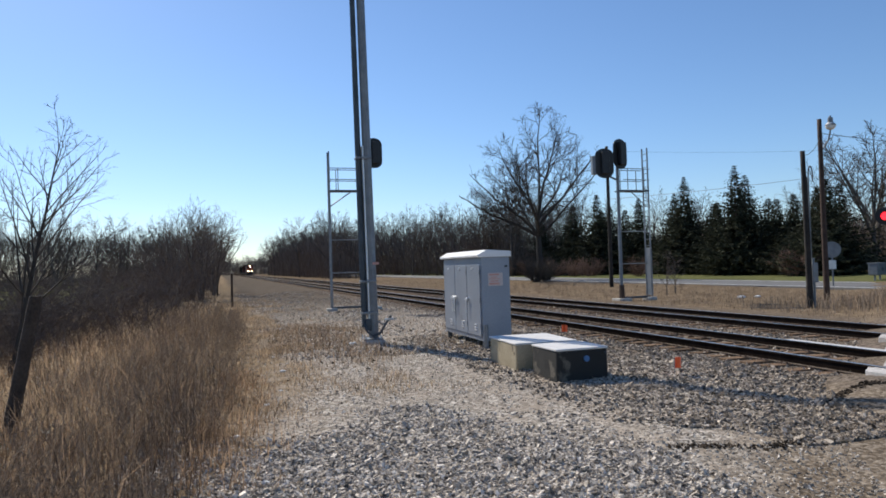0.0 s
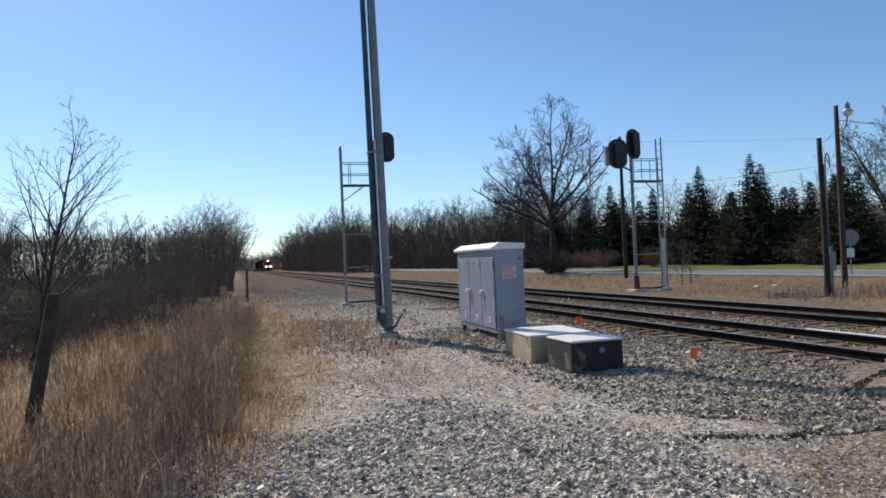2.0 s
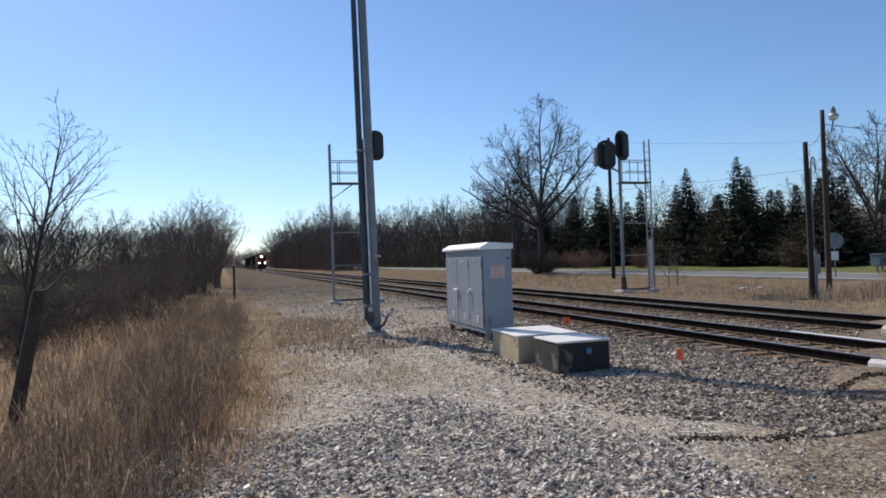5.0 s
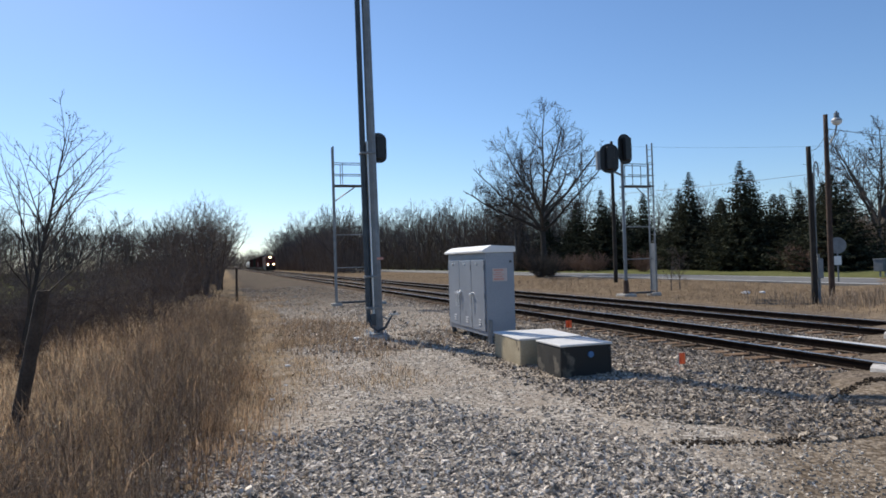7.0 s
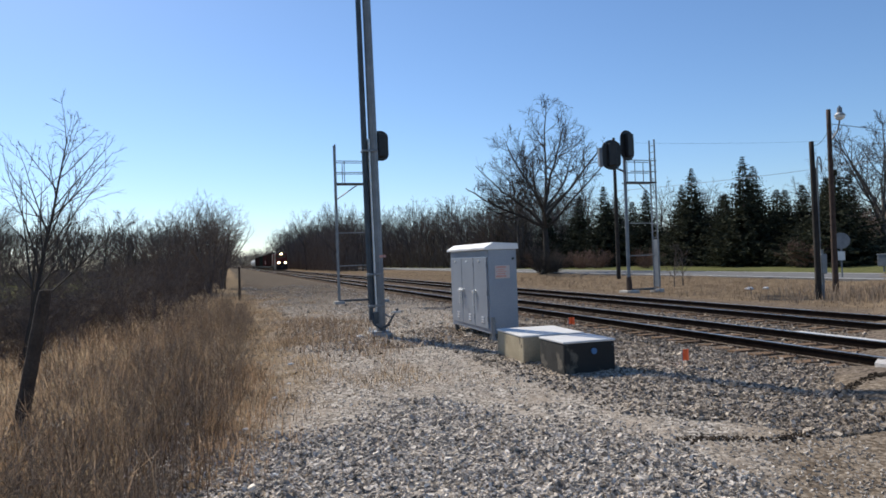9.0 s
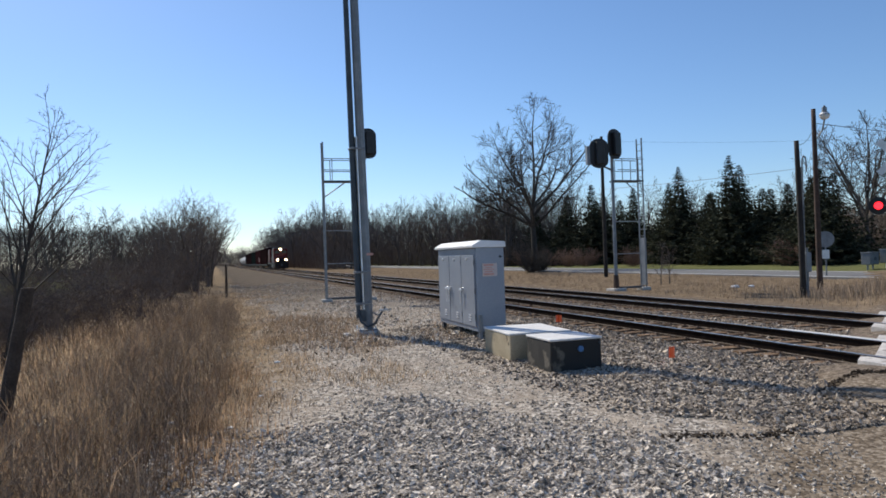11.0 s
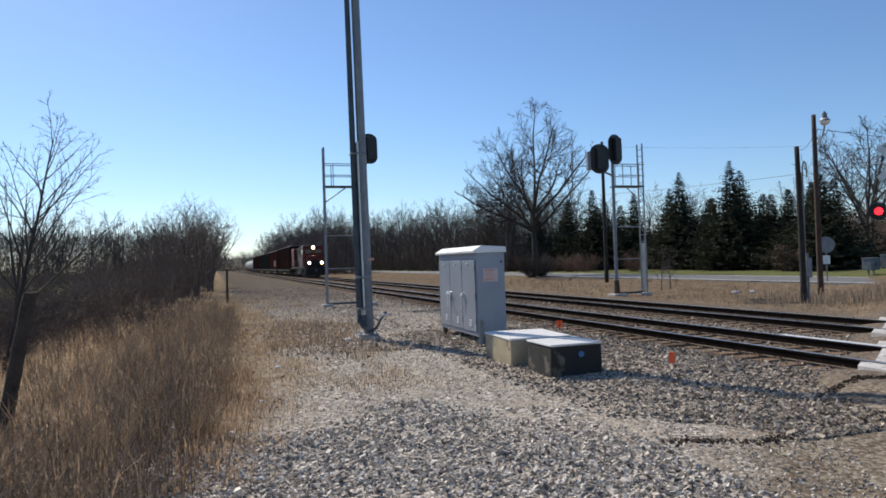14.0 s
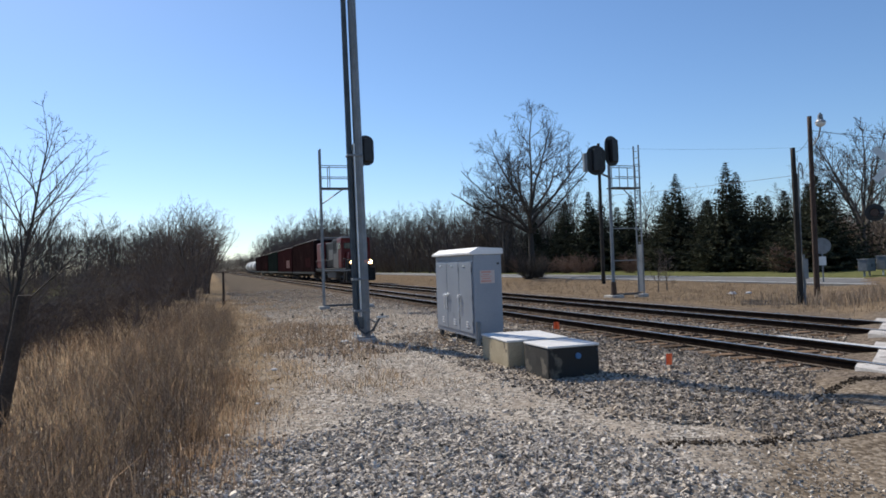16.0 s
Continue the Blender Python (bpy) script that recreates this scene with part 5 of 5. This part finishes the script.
blades("dark_weed_stems", 1000, dark_weeds, 0.8, 0.0033, DEAD_STEM, "dark upright dead weed stems along the gravel", 36, 0.7, "dead weeds")
blades("gravel_fringe", 2600, fringe, 0.26, 0.0045, RUSSET, "tan dry grass clumps fringing the gravel", 39, 0.7)
blades("russet_grass", 3200, russet_patch, 0.74, 0.005, RUSSET, "tall russet dead grass on the verge", 37, 0.7)
sticks("pale_seed_heads", 9000, seed_heads, 0.05, 0.0065, SEED, "pale dry seed heads in dead grass", 38, 0.7, "dry grass")
blades("verge_weeds", 3000, weeds, 0.72, 0.004, WEED, "tall dead brown weed stems", 32, 0.5, "dead weeds")
blades("grass_tufts", 20000, tufts, 0.24, 0.005, STRAW, "sparse dry grass tufts in gravel", 33, 0.6)
blades("far_verge_grass", 15000, far_verge, 0.26, 0.010, TWIG_PALE, "tan dry grass between track and road", 34, 0.4)
blades("pole_weeds", 2200, pole_weeds, 0.6, 0.010, TWIG_PALE, "dead russet weeds round the poles", 35, 0.4, "dead weeds")


def leaning_post():
    p = thing("leaning_post", (-2.52, 9.6, height(-2.52, 9.6)), "leaning weathered wooden fence post in weeds", "fence post", "fence posts")
    bm = bmesh.new()
    us = [k / 10 for k in range(11)]
    loft(bm, [(0.36 * u, 0.1 * u, -0.2 + 1.98 * u) for u in us], [0.088 - 0.012 * u + 0.005 * (k % 2) for k, u in enumerate(us)], 10)
    part("shaft", bm, POST_WOOD, p)


leaning_post()
for x, y in ((0.62, 40.0), (-0.2, 62)):
    p = thing("fence_post", (x, y, height(x, y)), "thin dark wooden fence post in dry grass", "fence post", "fence posts")
    bm = bmesh.new()
    rod(bm, (0, 0, -0.2), (0.02, 0, 1.85), 0.075, 0.06, 9)
    part("shaft", bm, POST_WOOD, p)


# ---- loose stones and litter ----
def stones(name, count, where, size, label, seed, mat=STONE):
    r = random.Random(seed)
    V, F = [], []
    for _ in range(count):
        x, y = where(r)
        s = size * math.exp(r.gauss(0, 0.32))
        z = height(x, y) + s * 0.15
        a = r.uniform(0, math.pi)
        ca, sa = math.cos(a), math.sin(a)
        n = len(V)
        tip, roll = r.gauss(0, 0.7), r.gauss(0, 0.7)
        for u in (-1, 1):
            for v in (-1, 1):
                for w in (-1, 1):
                    p = u * r.uniform(0.5, 1.15)
                    q = v * r.uniform(0.25, 0.62)
                    h = w * r.uniform(0.25, 0.6) + tip * p * 0.6 + roll * q * 0.6
                    V.append((x + s * (p * ca - q * sa), y + s * (p * sa + q * ca), z + s * h))
        F += [(n, n + 1, n + 3, n + 2), (n + 4, n + 6, n + 7, n + 5), (n, n + 4, n + 5, n + 1), (n + 2, n + 3, n + 7, n + 6), (n + 1, n + 5, n + 7, n + 3)]
    tagged(raw(name, V, F, mat), label, "gravel", kind="stuff")


def fine_lot(r):
    y = 3.6 + 15.0 * r.random() ** 1.25
    return -0.9 + r.random() * min(9.5, 2.8 + 0.75 * y), y


def coarse_lot(r):
    while True:
        y = 4.2 + 5.2 * r.random()
        x = -1.0 + 5.2 * r.random()
        if 0.9 * noise.noise(Vector((x * 0.6, y * 0.6, 8))) + (8.6 - y) * 0.35 - abs(x - 1.0) * 0.12 > r.uniform(-0.3, 0.6):
            return x, y


def shoulder(r):
    while True:
        y = 5.6 + 13 * r.random() ** 1.5
        x = 4.4 + 4.6 * r.random() ** 0.8
        if bank(x, y) < 0.4 and (x - 4.4) * 0.5 + (y - 7.0) * 0.4 + noise.noise(Vector((x * 0.6, y * 0.6, 1))) > 0.2:
            return x, y


def ballast(r):
    while True:
        x, y = 8.3 + 8.2 * r.random(), 8.5 + 34 * r.random() ** 1.5
        if bank(x, y) < 0.15:
            return x, y


stones("fine_gravel", 28000, fine_lot, 0.0105, "fine grey crushed stone trodden into dirt", 44)
stones("gravel_stones", 22000, coarse_lot, 0.0165, "loose grey crushed stone on the gravel lot", 41)
stones("shoulder_stones", 19000, shoulder, 0.021, "coarse grey crushed stone beside the track", 42, STONE_DARK)
def far_lot(r):
    while True:
        y = 15 + 48 * r.random() ** 1.6
        x = 1.2 + 7.2 * r.random()
        if noise.noise(Vector((x * 0.5, y * 0.3, 21))) > r.uniform(-0.5, 0.3):
            return x, y


stones("far_gravel", 8000, far_lot, 0.026, "grey crushed stone strewn along the track side", 45)
blades("lot_weeds", 7000, lambda r: (*far_lot(r), 0.6), 0.22, 0.009, WEED, "low dead weeds in the gravel beside the track", 46, 0.9, "dead weeds")
stones("ballast_stones", 11000, ballast, 0.026, "coarse brown-grey ballast stones under the rails", 43, STONE_DARK)


def rut(r):
    u = r.random()
    return 4.3 + 1.6 * u + r.gauss(0, 0.08), 6.0 - 0.42 * u + r.gauss(0, 0.06) + 0.08 * math.sin(u * 9)


def verge_clods(r):
    u = r.random()
    return 2.3 + 0.9 * r.gauss(0, 1), 19 + 2.5 * r.gauss(0, 1)


stones("rut_mud", 420, rut, 0.013, "dark muddy clods along a wheel rut", 47, MUD_AND_SHADE)
def ledge(r):
    u = r.random()
    return 7.45 + 1.7 * u + r.gauss(0, 0.05), 7.02 + 0.14 * math.sin(u * 4) + r.gauss(0, 0.05)


# dark pieces imitate the shade on the shoulder's steep side
stones("ledge_clods", 420, ledge, 0.015, "dark clods laid in for shade along the road shoulder's edge", 50, MUD_AND_SHADE)
stones("mound_clods", 700, verge_clods, 0.022, "brown clods on the low mound by the mast", 48, MUD_AND_SHADE)
blades("mound_weeds", 1800, lambda r: (*verge_clods(r), 0.8), 0.35, 0.008, WEED, "dead weeds on the low mound by the mast", 49, 0.8, "dead weeds")


def litter(at, size, seed):
    r = random.Random(seed)
    t = thing("litter", (at[0], at[1], height(*at)), "crumpled white scrap lying on dry ground", "litter", "white litter")
    bm = bmesh.new()
    bmesh.ops.create_icosphere(bm, subdivisions=2, radius=size)
    for v in bm.verts:
        v.co = Vector((v.co.x * 1.5, v.co.y, v.co.z * 0.5)) + 0.3 * size * noise.noise_vector(v.co * (3 / size) + Vector((seed, 0, 0)))
        v.co.z += size * 0.3
    part("scrap", bm, LITTER, t)


for k, (x, y, s) in enumerate(((24.3, 28.0, 0.16), (25.1, 27.8, 0.12), (1.1, 13.6, 0.04), (0.35, 6.6, 0.025), (-0.55, 9.2, 0.03), (0.15, 8.6, 0.03), (0.6, 10.4, 0.03), (0.9, 11.6, 0.025), (-0.2, 11.0, 0.03), (3.1, 17.2, 0.06))):
    litter((x, y), s, k)


# ---- the train ----
SPEED, START = 17.60, 349.9


def front(t, back=0.0):
    return START + back - SPEED * t


def wheelset(parent, y):
    """One axle with two wheels and flanges, centred on its own axle."""
    w = new("wheelset")
    bm = bmesh.new()
    for s in (-1, 1):
        rod(bm, (s * 0.69, 0, 0), (s * 0.82, 0, 0), 0.50, 0.50, 20)
        rod(bm, (s * 0.66, 0, 0), (s * 0.69, 0, 0), 0.53, 0.53, 20)
        for k in range(4):
            a = math.pi * k / 2
            box(bm, (s * 0.825, 0.27 * math.cos(a), 0.27 * math.sin(a)), (0.02, 0.10, 0.10), 0.0)
    rod(bm, (-0.8, 0, 0), (0.8, 0, 0), 0.09, sides=10)
    bpy.data.objects.remove(w)
    ob = part("wheelset", bm, WHEEL, parent)
    ob.matrix_basis = Matrix.Translation((0, y, 0.50))
    return ob


WHEELS, TRAIN = [], []


def bogie(parent, y, axles, gap):
    bm = bmesh.new()
    for s in (-1, 1):
        box(bm, (s * 0.98, y, 0.62), (0.16, gap * (axles - 1) + 1.0, 0.24), 0.03)
        for k in range(axles):
            box(bm, (s * 1.0, y + gap * (k - (axles - 1) / 2), 0.50), (0.22, 0.36, 0.36), 0.03)
    box(bm, (0, y, 0.68), (1.9, 0.5, 0.26), 0.03)
    part("bogie", bm, TR_BLACK, parent)
    for k in range(axles):
        WHEELS.append((wheelset(parent, y + gap * (k - (axles - 1) / 2)), y + gap * (k - (axles - 1) / 2)))


def build_locomotive():
    e = thing("locomotive", (FAR_TRACK, START, 0), "red and black diesel locomotive with pale stripes and burning headlights", "locomotive")
    L = 21.6
    bm = bmesh.new()
    box(bm, (0, L / 2, 1.35), (3.0, L - 0.8, 0.36), 0.04)
    part("frame", bm, TR_BLACK, e)
    bm = bmesh.new()
    box(bm, (0, 0.35, 0.75), (2.9, 0.5, 0.95), 0.06, top=(1.0, 1.3))
    box(bm, (0, 0.12, 0.45), (2.6, 0.3, 0.45), 0.04)
    part("pilot", bm, TR_BLACK, e, "black snow plough and pilot")
    bm = bmesh.new()
    box(bm, (0, 0.0, 1.0), (0.34, 0.7, 0.34), 0.05)
    part("coupler", bm, STEEL_DARK, e)
    bm = bmesh.new()
    box(bm, (0, 1.75, 1.95), (2.25, 1.7, 0.95), 0.08)
    part("nose_base", bm, TR_BLACK, e, "black lower nose")
    bm = bmesh.new()
    box(bm, (0, 1.77, 2.80), (2.2, 1.66, 0.78), 0.14, top=(0.92, 0.9))
    nose = part("nose", bm, TR_RED, e, "red short nose")
    bm = bmesh.new()
    for s in (-0.55, 0.55):
        box(bm, (s, 0.85, 2.55), (0.55, 0.05, 0.10), 0.01)
    part("nose_stripe", bm, TR_GREY, nose, "pale stripe")
    bm = bmesh.new()
    box(bm, (0, 3.75, 3.10), (3.05, 2.6, 3.2), 0.16)
    cab = part("cab", bm, TR_RED, e, "red cab")
    # pale grey roof: sunlight along its edge put into the colour
    bm = bmesh.new()
    box(bm, (0, 3.85, 4.74), (2.9, 2.9, 0.16), 0.06)
    part("cab_roof", bm, TR_GREY, e)
    for s in (-0.72, 0.72):
        bm = bmesh.new()
        box(bm, (s, 2.43, 3.85), (1.05, 0.05, 0.62), 0.02)
        part("windshield", bm, TR_GLASS, cab, "dark windshield")
    for s in (-1.53, 1.53):
        bm = bmesh.new()
        box(bm, (s, 3.6, 3.85), (0.04, 1.5, 0.70), 0.015)
        part("side_window", bm, TR_GLASS, cab, "dark side window")
        bm = bmesh.new()
        box(bm, (s, 4.55, 2.85), (0.05, 0.9, 2.7), 0.015)
        part("side_stripe", bm, TR_GREY, cab, "pale side panel")
    bm = bmesh.new()
    box(bm, (0, 6.6, 3.12), (2.9, 3.2, 3.15), 0.10)
    part("electrical_locker", bm, TR_BLACK, e, "black body section behind the cab")
    for sx in (-1.46, 1.46):
        bm = bmesh.new()
        box(bm, (sx, 6.3, 2.35), (0.04, 2.4, 1.5), 0.01)
        part("body_panel", bm, TR_GREY, e, "pale grey lower body panel")
    for s in (-1.47, 1.47):
        bm = bmesh.new()
        for k in range(3):
            box(bm, (s, 5.9 + 0.75 * k, 3.95), (0.04, 0.34, 0.9), 0.01)
        part("grille", bm, TR_BLACK, e)
    bm = bmesh.new()
    box(bm, (0, 12.2, 3.07), (1.9, 8.2, 3.0), 0.12)
    hood = part("hood", bm, TR_BLACK, e, "black engine hood")
    bm = bmesh.new()
    box(bm, (0, 18.4, 3.12), (2.75, 4.4, 3.1), 0.14)
    rear = part("radiator_section", bm, TR_RED, e, "red radiator section")
    for s in (-1, 1):
        bm = bmesh.new()
        plate(bm, [(-0.5, -1.3), (0.25, -1.3), (0.9, 1.3), (0.15, 1.3)], 0.03, Matrix.Translation((s * 1.385, 16.95, 3.0)) @ Matrix.Rotation(radians(90), 4, "Z"))
        part("diagonal_stripe", bm, TR_GREY, rear, "pale diagonal stripe")
        bm = bmesh.new()
        box(bm, (s * 0.97, 12.0, 3.1), (0.03, 3.2, 1.2), 0.01)
        part("hood_mark", bm, TR_GREY, hood, "pale lettering block")
        for k in range(9):
            bm = bmesh.new()
            box(bm, (s * 0.965, 8.7 + 0.86 * k, 2.3), (0.02, 0.74, 1.1), 0.008)
            part("hood_door", bm, TR_BLACK, hood)
        for posts, ends in (((0.6, 1.9), (0.6, 1.9)), ((8.6, 11, 13.5, 16, 20.8), (8.6, 20.8))):
            bm = bmesh.new()
            for y in posts:
                rod(bm, (s * 1.46, y, 1.5), (s * 1.46, y, 2.5), 0.022, sides=6)
            rod(bm, (s * 1.46, ends[0], 2.5), (s * 1.46, ends[1], 2.5), 0.022, sides=6)
            part("handrail", bm, TR_GREY, e)
        bm = bmesh.new()
        box(bm, (s * 1.36, 1.15, 0.9), (0.3, 0.6, 1.0), 0.03)
        part("steps", bm, TR_BLACK, e)
    bm = bmesh.new()
    box(bm, (0, L / 2, 0.85), (2.5, 5.4, 0.95), 0.2)
    part("fuel_tank", bm, TR_GREY, e, "pale grey fuel tank")
    bm = bmesh.new()
    for y in (10.5, 13.4):
        rod(bm, (0, y, 4.5), (0, y, 4.78), 0.65, 0.65, 18)
    part("roof_fan", bm, TR_BLACK, e)
    for x, z, r in ((0.0, 4.46, 0.25), (-0.9, 2.12, 0.22), (0.9, 2.12, 0.22)):
        y0 = 2.36 if z > 3 else 0.06
        bm = bmesh.new()
        rod(bm, (x, y0 + 0.25, z), (x, y0, z), r + 0.05, r + 0.05, 18)
        case = part("headlight", bm, TR_BLACK, e)
        bm = bmesh.new()
        bmesh.ops.create_uvsphere(bm, u_segments=16, v_segments=8, radius=r, matrix=Matrix.Translation((x, y0, z)) @ Matrix.Diagonal((1, 0.4, 1, 1)))
        part("reflector", bm, HEADLIGHT_RIM, case, "warm glowing rim of glare")
        bm = bmesh.new()
        bmesh.ops.create_uvsphere(bm, u_segments=16, v_segments=8, radius=r * 0.72, matrix=Matrix.Translation((x, y0 - 0.06, z)) @ Matrix.Diagonal((1, 0.5, 1, 1)))
        part("lens", bm, HEADLIGHT, case, "burning yellow-white lens")
    bm = bmesh.new()
    box(bm, (0, 2.40, 4.44), (1.15, 0.12, 0.34), 0.03)
    part("number_board", bm, TR_BLACK, e)
    bogie(e, 3.9, 3, 1.7)
    bogie(e, L - 3.9, 3, 1.7)
    TRAIN.append((e, 0.0))


def build_boxcar(back, L, mat, tall, label, patch):
    c = thing("boxcar", (FAR_TRACK, START + back, 0), label, "freight car", "freight cars")
    bm = bmesh.new()
    box(bm, (0, L / 2, 1.1 + (tall - 1.1) / 2), (3.0, L - 1.0, tall - 1.1), 0.06)
    body = part("body", bm, mat, c)
    bm = bmesh.new()
    box(bm, (0, L / 2, tall + 0.05), (2.95, L - 1.0, 0.16), 0.05, top=(0.7, 1.0))
    part("roof", bm, STEEL_DARK, c)
    n = int(L / 1.25)
    for s in (-1, 1):
        for k in range(n):
            y = 0.9 + (L - 1.8) * k / (n - 1)
            bm = bmesh.new()
            box(bm, (s * 1.51, y, 1.1 + (tall - 1.1) / 2), (0.03, 0.10, tall - 1.2), 0.0)
            part("side_post", bm, mat, body)
        bm = bmesh.new()
        box(bm, (s * 1.515, L / 2, 2.6), (0.03, 3.4, 2.7), 0.008)
        part("sliding_door", bm, mat, body)
        bm = bmesh.new()
        box(bm, (s * 1.505, L * 0.25, 2.4), (0.02, L * 0.2, 1.3), 0.005)
        part("side_patch", bm, patch, body, "faded pale painted patch")
        bm = bmesh.new()
        box(bm, (s * 1.42, L / 2, 0.98), (0.14, L - 1.2, 0.34), 0.02)
        part("sill", bm, TR_BLACK, c)
    bogie(c, 2.6, 2, 1.75)
    bogie(c, L - 2.6, 2, 1.75)
    TRAIN.append((c, back))


def build_tank(back, L):
    c = thing("tank_car", (FAR_TRACK, START + back, 0), "white cylindrical tank car on dark bogies", "tank car", "tank cars")
    bm = bmesh.new()
    rod(bm, (0, 1.6, 2.75), (0, L - 1.6, 2.75), 1.5, 1.5, 28)
    bmesh.ops.create_uvsphere(bm, u_segments=28, v_segments=14, radius=1.49, matrix=Matrix.Translation((0, 1.6, 2.75)) @ Matrix.Diagonal((1, 0.5, 1, 1)))
    bmesh.ops.create_uvsphere(bm, u_segments=28, v_segments=14, radius=1.49, matrix=Matrix.Translation((0, L - 1.6, 2.75)) @ Matrix.Diagonal((1, 0.5, 1, 1)))
    part("tank", bm, TANK_WHITE, c, smooth=True)
    bm = bmesh.new()
    box(bm, (0, L / 2, 1.08), (1.4, L - 0.8, 0.34), 0.03)
    part("underframe", bm, TR_BLACK, c)
    bm = bmesh.new()
    rod(bm, (0, L / 2, 4.1), (0, L / 2, 4.65), 0.45, 0.45, 16)
    part("dome", bm, TANK_WHITE, c)
    bogie(c, 2.4, 2, 1.75)
    bogie(c, L - 2.4, 2, 1.75)
    TRAIN.append((c, back))


build_locomotive()
build_boxcar(22.2, 25.8, CAR_MAROON, 5.25, "long oxide-red boxcar with ribbed sides", CAR_RED)
build_boxcar(48.4, 25.8, CAR_RED, 5.15, "long faded red boxcar with ribbed sides", TR_RED)
build_boxcar(74.6, 24.6, CAR_GREEN, 5.15, "long dark green boxcar with ribbed sides", CAR_GREEN)
build_boxcar(99.6, 24.4, CAR_MAROON, 5.15, "oxide-red boxcar farther back in the train", CAR_RED)
build_boxcar(124.4, 23.4, CAR_MAROON, 5.05, "dull oxide-red boxcar before the tank cars", CAR_MAROON)
build_tank(148.4, 20.0)
build_tank(169.0, 20.0)
build_tank(189.6, 20.0)


# ---- what moves ----
def motions():
    times = [k * 0.5 for k in range(33)]
    for ob, back in TRAIN:
        walk(ob, [(t, pose(FAR_TRACK, front(t, back), 0)) for t in times])
    # the crossing lamp's lit lens draws back into its housing between flashes
    home, rows = FLASHER[0].matrix_basis.copy(), [(0.0, 0)]
    for k in range(12):
        on, off = 14.75 - 1.4 * (10 - k), 14.75 - 1.4 * (10 - k) - 0.62
        rows += [(t, a) for t, a in ((off, 0), (off + 0.07, 0.30), (on, 0.30), (on + 0.07, 0)) if 0 < t < 16]
    rows.append((16.0, rows[-1][1]))
    walk(FLASHER[0], [(t, home @ Matrix.Translation((0, a, 0))) for t, a in rows])
    step = 1 / FPS
    turn = math.degrees(SPEED * step / 0.50)
    for ob, y in WHEELS[:26]:
        walk(ob, [(k * step, Matrix.Translation((0, y, 0.50)) @ Matrix.Rotation(radians(turn * k), 4, "X")) for k in range(481)])


motions()
